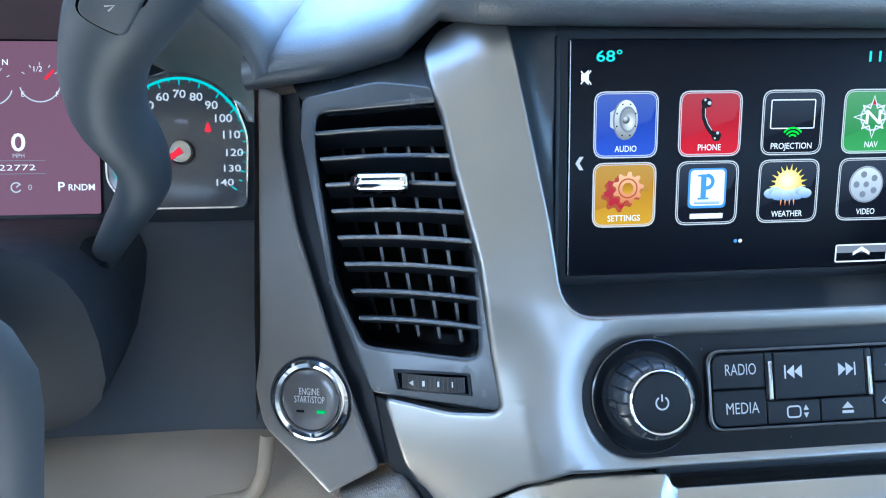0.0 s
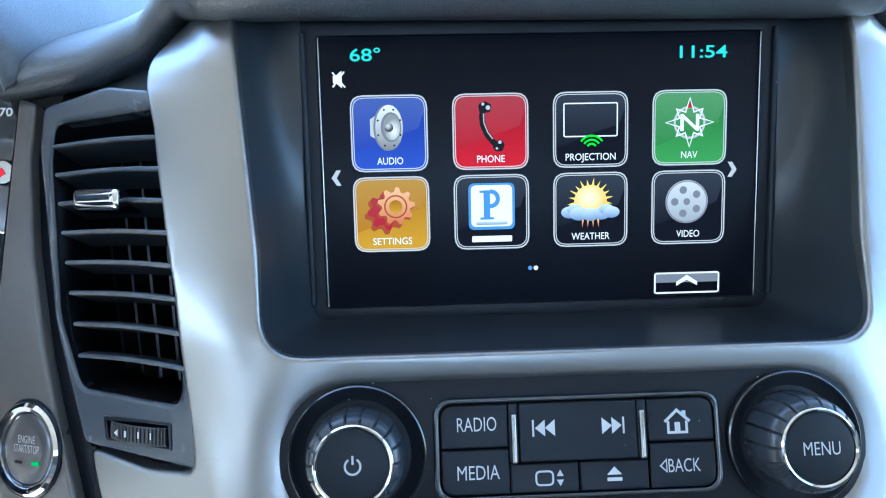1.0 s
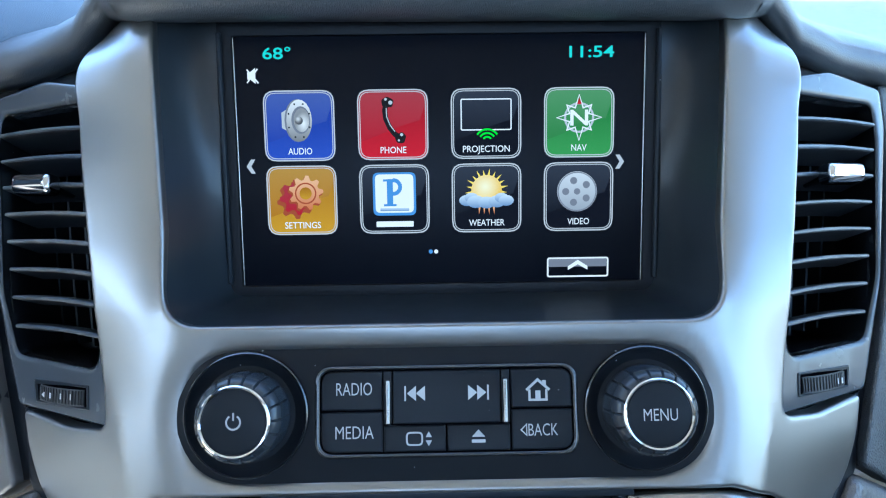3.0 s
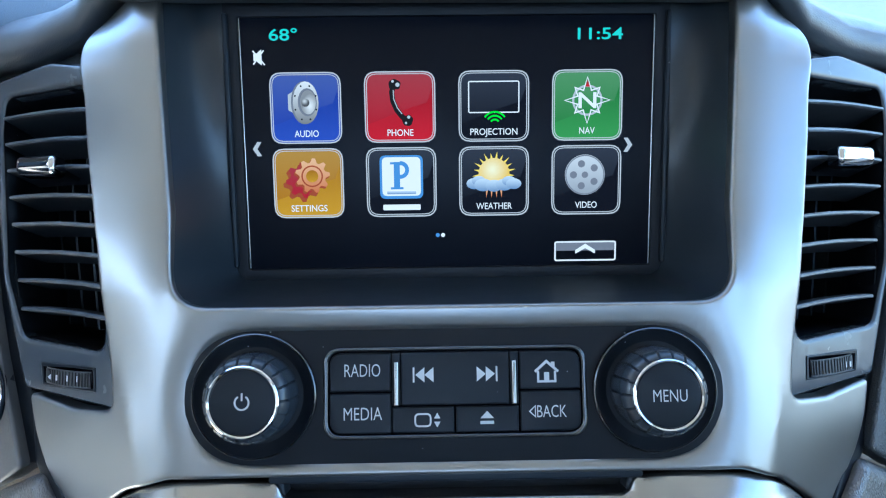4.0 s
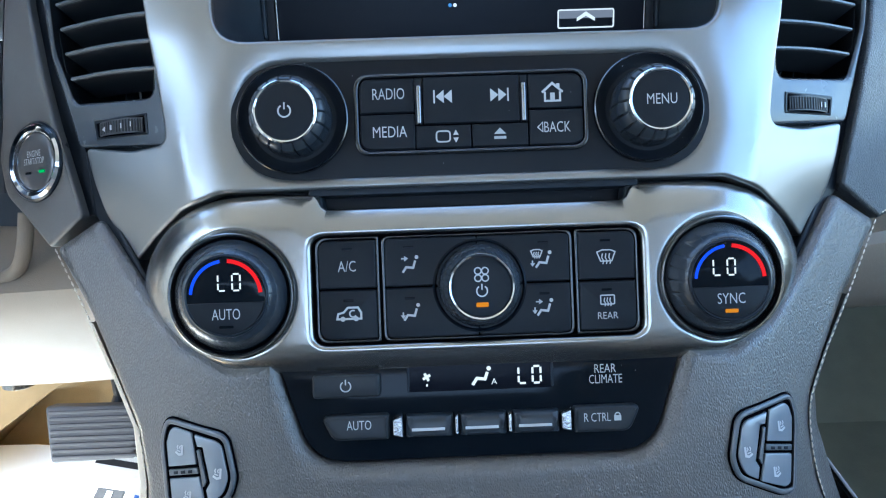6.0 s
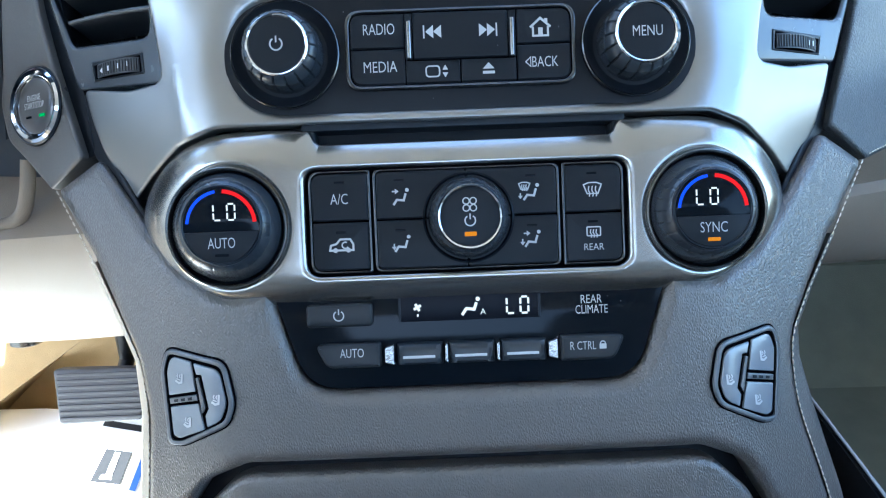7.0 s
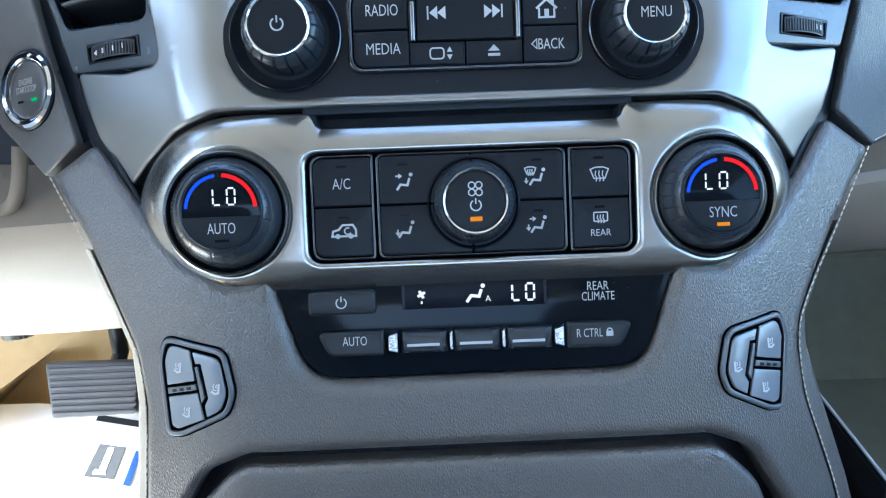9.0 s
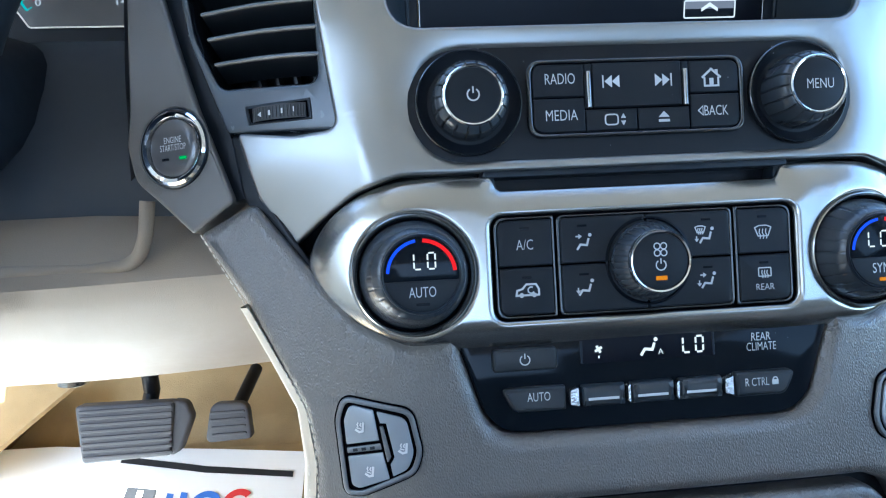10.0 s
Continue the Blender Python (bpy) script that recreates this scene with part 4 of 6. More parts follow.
def screen_sign(x, y, s, square):
    b = [stroke(box(x - 3.4 * s, y - 2.2 * s, x + 3.4 * s, y + 2.2 * s, 0.4) if square else [(x - 2.2 * s, y - 2.0 * s), (x - 3.6 * s, y + 1.6 * s), (x - 1.6 * s, y + 2.4 * s), (x + 1.6 * s, y + 2.4 * s), (x + 3.6 * s, y + 1.6 * s), (x + 2.2 * s, y - 2.0 * s)], 0.5, close=True)]
    for dx in (-1.4, 0, 1.4):
        b.append(stroke([(x + dx * s, y - 3.2 * s), (x + dx * s + 0.4, y - 2.0 * s), (x + dx * s - 0.3, y - 0.6 * s), (x + dx * s, y + 1.0 * s)], 0.45))
    return merge(*b)


def climate_key(outline, sign, led=None):
    k = key(climate, PC, outline, 0, depth=3.5)
    if sign:
        part("marking", put(sign, PC), PRINT, k)
    if led:
        part("indicator", put(plate(box(led[0] - 2.0, led[1] - 0.45, led[0] + 2.0, led[1] + 0.45, 0.2), [], 0.15, 0.6, 0.08), PC), GLOSS, k, "small unlit indicator")
    return k


climate_key(rounded([(-62.2, -70.3, 0.6), (-39.9, -70.3, 0.6), (-39.9, -51.6, 0.6), (-62.2, -51.6, 4)]), words("A/C", 4.2, -51.2, -61.6, 0.12, fit=7.0), (-51.0, -55.0))
car = merge(stroke([(-55.6, -82.2), (-55.2, -80.2), (-53, -79.6), (-51.4, -77.8), (-47.4, -77.8), (-46.2, -79.8), (-46.2, -82.2)], 0.8, close=True), stroke(arc(-49.4, -80.2, 1.3, 60, 330, 10), 0.55), shape(circle(-53.4, -82.2, 1.0, 10)), shape(circle(-48.2, -82.2, 1.0, 10)))
climate_key(rounded([(-62.2, -90.2, 4), (-39.9, -90.2, 0.6), (-39.9, -71.1, 0.6), (-62.2, -71.1, 0.6)]), car, (-51.0, -75.0))
down, ahead_ = (-4.4, 0.5, 0, -3.0), (-4.6, 3.0, 3.4, 0)
climate_key(rounded([(-36.2, -70.3, 0.6), (-0.4, -70.3, 0.6), (-0.4, -51.5, 0.6), (-36.2, -51.5, 2.2)]), airflow_mark(-26.2, -61.8, 1, [ahead_]), (-27.0, -55.0))
climate_key(rounded([(-36.2, -90.4, 2.2), (-0.4, -90.4, 0.6), (-0.4, -71.0, 0.6), (-36.2, -71.0, 0.6)]), airflow_mark(-26.2, -80.6, 1, [(-4.4, 0.2, 0, -3.2)]), (-27.0, -75.0))
climate_key(rounded([(0.4, -70.3, 0.6), (36.2, -70.3, 0.6), (36.2, -51.5, 2.2), (0.4, -51.5, 0.6)]), merge(airflow_mark(26.2, -61.8, 1, [(-5.6, -0.2, 0, -3.0)]), screen_sign(23.4, -59.2, 0.62, False)), (26.0, -55.0))
climate_key(rounded([(0.4, -90.4, 0.6), (36.2, -90.4, 2.2), (36.2, -71.0, 0.6), (0.4, -71.0, 0.6)]), airflow_mark(26.2, -80.6, 1, [(-5.2, 0.2, 0, -3.2), ahead_]), (26.0, -75.0))
climate_key(rounded([(39.9, -70.3, 0.6), (62.2, -70.3, 0.6), (62.2, -51.6, 4), (39.9, -51.6, 0.6)]), screen_sign(50.8, -61.2, 1.0, False), (50.6, -55.0))
climate_key(rounded([(39.9, -90.2, 0.6), (62.2, -90.2, 4), (62.2, -71.1, 0.6), (39.9, -71.1, 0.6)]), merge(screen_sign(50.8, -78.4, 0.8, True), words("REAR", 2.7, 50.8, -84.6, 0.12, fit=8.0)), (50.6, -74.4))
# fan knob
fc = (0.6, -70.8)
part("fan_seat", put(lathe([(18.6, -2.6), (18.4, 0.6), (17.6, 0.9), (16.4, -1.0), (9, -1.4)], *fc), PC), GLOSS, climate)
fan = part("fan_knob", put(lathe([(16.4, -1.2), (16.1, 3), (14.2, 8.6), (12.5, 10.4)], *fc, 144, 36, 0.3), PC), KNOBSIDE, climate, "black fan knob with a bright ring")
part("ring", put(lathe([(12.9, 9.4), (12.7, 11.2), (12.2, 12.1), (11.6, 11.8), (11.4, 10.4)], *fc, close=False), PC), CHROME, fan, "satin chrome ring")
part("face", put(lathe([(11.5, 10.8), (11.2, 11.4), (10, 11.6)], *fc), PC), KEY, fan)
blades = []
for q in range(4):
    a = q * 90 + 45
    cx, cy = fc[0] + 1.9 * math.cos(radians(a)), fc[1] + 4.6 + 1.9 * math.sin(radians(a))
    blades.append(stroke(circle(cx, cy, 1.25, 12), 0.45, 11.6, close=True))
part("marking", put(merge(power_mark(fc[0], fc[1] - 1.6, 2.0, 0.5, 11.6), *blades), PC), PRINT, fan)
part("indicator", put(plate(box(fc[0] - 2.3, fc[1] - 7.6, fc[0] + 2.3, fc[1] - 5.9, 0.3), [], 11.9, 0.5, 0.1), PC), LED_AMBER, fan, "lit amber indicator")


def seven(text, x, y, w, h, lw, z):
    """Segment figures."""
    seg = {"L": "def", "O": "abcdef"}
    pos = {"a": ((0, h), (w, h)), "b": ((w, h), (w, h / 2)), "c": ((w, h / 2), (w, 0)), "d": ((0, 0), (w, 0)), "e": ((0, 0), (0, h / 2)), "f": ((0, h / 2), (0, h))}
    out = []
    for k, ch_ in enumerate(text):
        for s in seg[ch_]:
            (ax, ay), (bx, by) = pos[s]
            g = 0.06 * h
            d = Vector((bx - ax, by - ay)).normalized() * g
            out.append(stroke([(x + k * w * 1.75 + ax + d.x, y + ay + d.y), (x + k * w * 1.75 + bx - d.x, y + by - d.y)], lw, z))
    return merge(*out)


for s, text in ((-1, "AUTO"), (1, "SYNC")):
    c, cy = s * 94.3 - (0.9 if s > 0 else 0.0), -70.8 - 0.5 * s - 0.3
    part("seat_ring", put(lathe([(24.9, -4), (24.7, 1.2), (24.1, 1.9), (23.4, 1.4), (23.2, -3), (12, -5)], s * 97.0, -71.4), FR), STEEL, climate, "thin bright ring round a temperature knob")
    part("seat_dish", put(lathe([(23.3, -2.6), (22.8, -2.0), (21.8, -3.2), (12, -4)], s * 96.8, -71.4), FR), GLOSS, climate, "dark seat of a temperature knob")
    lean = lambda u, v, h, s=s: FR(u + s * 2.6 * (1 - h / 14.5), v + (0.5 * s - 0.2) * (1 - h / 14.5), h)
    kn = part("temperature_knob", put(lathe([(22.0, -3.0), (21.6, 2.0), (20.0, 5.2), (18.8, 9.6), (17.0, 12.8), (15.4, 14.0)], c, cy, 240, 24, 0.22), lean), KNOBSIDE, climate, "black ribbed temperature knob with a lit display")
    part("rim", put(lathe([(15.7, 13.2), (15.5, 14.5), (15.0, 14.9), (14.5, 14.4)], c, cy, close=False), FR), SATIN, kn)
    part("display", put(plate(arc(c, cy, 14.6, -10, 190, 24), [], 14.4, 1, 0.1), FR), GLOSS, kn, "black display reading LO")
    part("push_face", put(plate(arc(c, cy, 14.5, 190, 350, 24), [], 14.7, 1.5, 0.4), FR), KEY, kn)
    part("cold_arc", put(stroke(arc(c, cy, 12.9, 176, 98, 14), 1.2, 14.4), FR), LED_BLUE, kn, "lit blue arc")
    part("warm_arc", put(stroke(arc(c, cy, 12.9, 86, 4, 14), 1.5, 14.4), FR), LED_RED, kn, "lit red arc")
    for j, ch in enumerate("LO"):
        part("figure", put(seven(ch, c - (2.3 if s > 0 else -1.2) - 3.9 + j * 5.25, cy + 1.9, 2.9, 6.1, 0.62, 14.4), FR), LED_WHITE, kn, "lit white letter " + ch)
    part("lettering", put(words(text, 4.0, c, cy - 6.8, 14.85, fit=10.4), FR), DIMPRINT, kn)
    if s > 0:
        part("indicator", put(plate(box(c - 2.4, cy - 12.2, c + 2.4, cy - 10.8, 0.3), [], 15.0, 0.5, 0.1), FR), LED_AMBER, kn, "lit amber indicator")
    else:
        part("indicator", put(plate(box(c - 2.6, cy - 12.0, c + 2.6, cy - 11.0, 0.3), [], 14.9, 0.5, 0.1), FR), GLOSS, kn)

# ---- rear climate controls ----
rear = thing("rear_climate_panel", at(0, -120, -12), "glossy black rear climate panel with display and soft keys", "climate panel")
part("panel", put(plate(rounded([(-67.5, -139.0, 19), (67.5, -139.0, 19), (81, -97, 3), (-81, -97, 3)], 9), [], -2.0, 5, 0.4), FR), GLOSS, rear)
k = key(rear, FR, box(-66.6, -113.4, -39.8, -104.0, 1.8), 1.0, RUBBERKNOB, name="power_key", bev=1.3)
part("marking", put(power_mark(-53.4, -108.7, 2.0, 0.5, 1.0), FR), PRINT, k)
k = key(rear, FR, rounded([(-59, -130.2, 5), (-37, -130.2, 1), (-37, -120.2, 1), (-64, -120.2, 2.4)], 6), 1.6, RUBBERKNOB, name="auto_key", bev=1.7)
part("lettering", put(words("AUTO", 3.6, -48.6, -123.9, 1.75, fit=9.6), FR), PRINT, k)
k = key(rear, FR, rounded([(36, -130.6, 1), (58, -130.6, 5), (63, -120.2, 2.4), (36, -120.2, 1)], 6), 1.6, RUBBERKNOB, name="lock_key", bev=1.7)
part("lettering", put(merge(words("R CTRL", 3.4, 45.0, -124.4, 1.75, fit=10.4), shape(box(51.6, -126.0, 54.4, -123.9, 0.2), 1.6), stroke(arc(53.0, -123.9, 1.0, 0, 180, 8), 0.45, 1.6)), FR), PRINT, k)
for x0 in (-30.6, -9.6, 11.4):
    k = key(rear, FR, box(x0 + 0.3, -130.0, x0 + 18.9, -121.0, 0.6), 2.0, HOUSING, name="toggle", bev=3.0)
    part("lens", put(plate(box(x0 + 2.6, -127.0, x0 + 15.6, -125.9, 0.2), [], 2.15, 0.5, 0.1), FR), PRINT, k, "pale bar marking")
for x0, w in ((-35.4, 3.8), (-11.0, 1.3), (10.0, 1.3), (31.0, 3.8)):
    part("chrome_divider", put(plate(rounded([(x0, -128.6, 1.2), (x0 + w, -129.4, 0.4), (x0 + w, -121.2, 0.4), (x0, -122.4, 1.2)], 4), [], 1.9, 4, 0.6), FR), SPARKLE, rear, "bright divider between the toggles")
disp = part("display", put(plate(box(-29.2, -112.6, 28.6, -100.6, 0.4), [], -1.8, 0.6, 0.05), FR), GLASS, rear, "dark display with white signs")
for x0 in (-29.4, 27.8):
    part("display_edge", put(plate(box(x0, -112.4, x0 + 1.0, -103.0, 0.2), [], -1.5, 0.5, 0.1), FR), SATIN, disp)
part("fan_sign", put(merge(*[stroke([(-21.6, -106.8), (-21.6 + 1.7 * math.cos(a * 1.5708 + 0.5), -106.8 + 1.7 * math.sin(a * 1.5708 + 0.5))], 1.1, -1.7) for a in range(4)], shape(box(-21.9, -110.6, -21.2, -109.5, 0.1), -1.7)), FR), LED_WHITE, disp)
part("airflow_sign", put(merge(shape(circle(3.2, -104.2, 0.9, 12), -1.7), stroke([(2.6, -105.6), (1.6, -108.4), (-1.6, -108.0), (-3.4, -110.6)], 1.2, -1.7), words("A", 2.4, 5.2, -109.4, -1.55)), FR), LED_WHITE, disp)
for j, ch in enumerate("LO"):
    part("figure", put(seven(ch, 15.0 + j * 5.6, -110.6, 3.2, 6.6, 0.85, -1.7), FR), LED_WHITE, disp, "lit white letter " + ch)
part("lettering", put(merge(words("REAR", 3.5, 49.7, -106.0, -1.8, fit=8.6), words("CLIMATE", 3.5, 49.7, -110.2, -1.8, fit=13.2)), FR), PRINT, rear)

# ---- leather console ----
console = thing("center_console", (0, -0.15, 0.03), "dark grey leather centre console with pale double stitching", "console")
cl = [(62, -138.6, 0), (71, -128, 12), (78.2, -103, 6), (100, -100, 10), (120, -90, 10), (137, -72, 10), (166, -36.5, 6), (195.5, -49, 3), (173, -81, 30), (158.5, -108, 30), (147.5, -129, 30), (143.5, -152, 30), (147, -198, 40), (166, -290, 30), (170, -330, 2),
      (150, -330, 2), (143, -262, 20), (133.0, -206, 22), (113.5, -177.0, 24), (94, -168.8, 14)]
# the leather runs round the pad: upper edge first, then down the outer side and back along the pad
outline = [(40, -140.0, 4), (68.4, -140.0, 20), (78.8, -106, 3), (82, -98, 2)] + cl[3:]
right = outline[:10] + [(171.5, -81, 30), (154.5, -108, 26), (144.8, -125, 20), (143.4, -138, 20), (147.6, -161, 30), (165, -203, 40), (184, -262, 30), (188, -330, 2)] + outline[18:]
outline = rounded(right + [(-x, y, r) for x, y, r in reversed(outline)], 7)
part("cover", put(plate(outline, [], 0.8, 22, 6.0, None, 6, (3, 4)), skin()), LEATHER, console, "grained dark leather cover", 60)


def stitches(points, parent, d, n):
    line = smooth_path([(x, y, 0) for x, y in points], 24)
    length = [0.0]
    for a, b in zip(line, line[1:]):
        length.append(length[-1] + (b - a).length)
    total, f = length[-1], skin(d)
    bits, j = [], 0
    for k in range(n):
        ends = []
        for q in (k / n * total, (k + 0.72) / n * total):
            while j < len(line) - 2 and length[j + 1] < q:
                j += 1
            t_ = (q - length[j]) / max(length[j + 1] - length[j], 1e-6)
            p = line[j].lerp(line[j + 1], t_)
            ends.append(f(p.x, p.y, 0))
        bits.append(tube([ends[0], ends[0].lerp(ends[1], 0.5) + NORMAL * 0.00015, ends[1]], [0.0002, 0.00042, 0.0002], 6))
    return part("stitching", merge(*bits), THREAD, parent, "pale thread stitching")


EDGES = {-1: ((171, -84), (157, -108), (145.5, -129), (142, -152), (145.5, -198), (165, -290), (170, -330)), 1: ((170, -84), (153, -108), (143.2, -125), (141.6, -138), (145.8, -161), (163.2, -203), (182.5, -262), (186.5, -330))}
for s in (1, -1):
    stitches([(s * (u + 0.2), v) for u, v in ((193.4, -49.4),) + EDGES[s][:-1]], console, 0.8, 70)
    stitches([(s * (u + 4.0), v) for u, v in EDGES[s][3:-1]], console, -1.6, 40)
    wide = 1.7 if s > 0 else 1.1
    side = [[at(s * (u + du * wide * max(0.55 if s > 0 else 0.8, min(1, (-v - 96) / 60))), v, swell(u + du, v) + dn) for du, dn in ((0.5, -0.6), (2.2, -1.2), (4.2, -1.4), (5.8, -2.6), (6.4, -5), (7.4, -14), (8.5, -40), (8, -80))]
            for u, v in EDGES[s]]
    bm = loft(side)
    if s < 0:
        bmesh.ops.reverse_faces(bm, faces=bm.faces)
    part("side_welt", bm, PIPING if s < 0 else LEATHER, console, "leather side welt under the stitching")
base = console
part("base_panel", slab(-0.135, -0.60, 0.03, 0.135, 0.06, 0.40, 0.01), BLACK, base)
part("tunnel", slab(-0.170, -0.02, 0.03, 0.155, 0.40, 0.40, 0.02), CARPET, base, "tan carpeted tunnel side")
strip = part("side_strip", slab(0.199, -0.60, 0.10, 0.203, 0.02, 0.3935, 0.001), EDGE, base, "glossy black side panel")
part("edge", tube([(0.201, 0.02, 0.3925), (0.201, -0.2, 0.3955), (0.201, -0.60, 0.3955)], 0.0008, 8), PRINT, strip, "thin pale top edge")
lid = console
part("lid_pad", put(plate(rounded([(-128, -330, 5), (128, -330, 5), (131, -236, 40), (122, -196, 30), (99, -174.4, 22), (-99, -174.4, 22), (-122, -196, 30), (-131, -236, 40)], 7), [], -4.2, 14, 3.6, None, 4, (8, 8)), skin()), LEATHER, lid, sharp=60)
part("gasket", put(plate(rounded([(-146, -330, 2), (146, -330, 2), (136, -210, 30), (122, -172, 22), (98, -162, 14), (-98, -162, 14), (-122, -172, 22), (-136, -210, 30)], 7), [], -15, 3, 0.4, step=(8, 12)), skin()), BLACK, lid)

# ---- seat heating switches ----
SW = [(97.0, -143, 12), (100.4, -125.6, 7), (129.4, -120.4, 10), (132.8, -131, 16), (130.2, -162.4, 6), (122, -161.8, 14), (100, -151.6, 9)]
SWITCH_KEYS = (("inner_key", [(100.5, -143, 9), (103.0, -128.9, 5), (115.1, -126.5, 0.5), (113.8, -131.2, 0.4), (111.3, -131.2, 0.4), (108.5, -145.0, 0.4), (110.3, -148.0, 0.4), (109.5, -152.8, 0.5), (103.2, -149.6, 6)], 104.6, -141.0),
        ("upper_key", [(114.4, -138.2, 0.4), (116.3, -126.0, 0.5), (126.4, -123.9, 4), (129.0, -131, 4), (128.3, -140.9, 0.5)], 122.0, -133.2),
        ("lower_key", [(113.2, -143.1, 0.4), (127.9, -145.8, 0.5), (126.9, -157.8, 2.4), (123.6, -158.7, 3), (110.9, -153.8, 0.5)], 118.8, -151.2))


def seat_sign(x, y):
    """A small seat with rising warmth."""
    return merge(stroke([(x - 1.3, y + 2.2), (x - 0.9, y - 1.5), (x + 0.6, y - 1.9), (x + 2.2, y - 0.9)], 0.95, 1.75), stroke([(x - 0.4, y + 1.9), (x + 0.1, y + 1.0), (x - 0.3, y + 0.3)], 0.5, 1.75),
                 stroke([(x + 0.8, y + 2.0), (x + 1.3, y + 1.1), (x + 0.9, y + 0.3)], 0.5, 1.75), stroke([(x - 0.2, y - 0.6), (x + 1.6, y - 0.1)], 0.5, 1.75))


for s in (-1, 1):
    sw = thing("seat_switch", at(s * 115, -142, swell(115, -142)), "grey seat heating switch block set in the console leather", "switch", "seat switches")
    sf = skin(1.3)
    ring = rounded(SW, 5)
    part("surround", put(plate(inset(turned(ring), -0.7), [], 0.2, 4, 0.5, step=(4, 5)), sf, s < 0), GAP, sw, "dark recess edge")
    part("frame", put(plate(ring, [inset(turned(ring), 2.1)], 1.5, 5, 0.8, 0.5), sf, s < 0), FRAMEGREY, sw, "satin grey frame")
    part("well", put(plate(inset(turned(ring), 1.0), [], 0.45, 3, 0.1, step=(4, 5)), sf, s < 0), GAP, sw)
    for nm, pts, mx, my in SWITCH_KEYS:
        k = part(nm, put(plate(rounded(pts, 4), [], 1.7, 3, 0.55), sf, s < 0), GREYKEY, sw)
        part("marking", put(seat_sign(mx, my), sf, s < 0), PRINT, k)
    part("divider_tab", put(plate(rounded([(114.0, -132.5, 0.3), (112.6, -132.5, 0.3), (109.9, -144.7, 0.3), (111.5, -147.2, 0.3)], 3), [], 1.9, 3, 0.3), sf, s < 0), FRAMEGREY, sw)
    bar = part("lamp_bar", put(plate(rounded([(114.0, -139.5, 0.3), (113.5, -141.8, 0.3), (127.9, -144.5, 0.3), (128.2, -142.2, 0.3)], 3), [], 1.6, 2, 0.3), sf, s < 0), FRAMEGREY, sw)
    for q in range(3):
        x, y = 117.4 + q * 3.6, -141.3 - q * 0.68
        part("lamp", put(plate(rounded([(x - 1.0, y - 0.5, 0.2), (x + 1.0, y - 0.9, 0.2), (x + 1.1, y + 0.3, 0.2), (x - 0.9, y + 0.7, 0.2)]), [], 1.75, 0.5, 0.05), sf, s < 0), SATIN, bar)

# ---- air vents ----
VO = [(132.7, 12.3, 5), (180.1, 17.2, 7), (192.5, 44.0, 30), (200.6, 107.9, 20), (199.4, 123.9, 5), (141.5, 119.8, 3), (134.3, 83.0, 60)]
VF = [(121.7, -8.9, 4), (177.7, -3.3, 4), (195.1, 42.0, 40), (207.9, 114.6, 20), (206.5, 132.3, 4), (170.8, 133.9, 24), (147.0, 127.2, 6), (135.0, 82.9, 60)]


def vent_face(d):
    """The vents' own face, which leans like the stack but keeps its depth upwards."""
    return lambda u, v, h: at(u, v, swell(u, 0) + d + h)


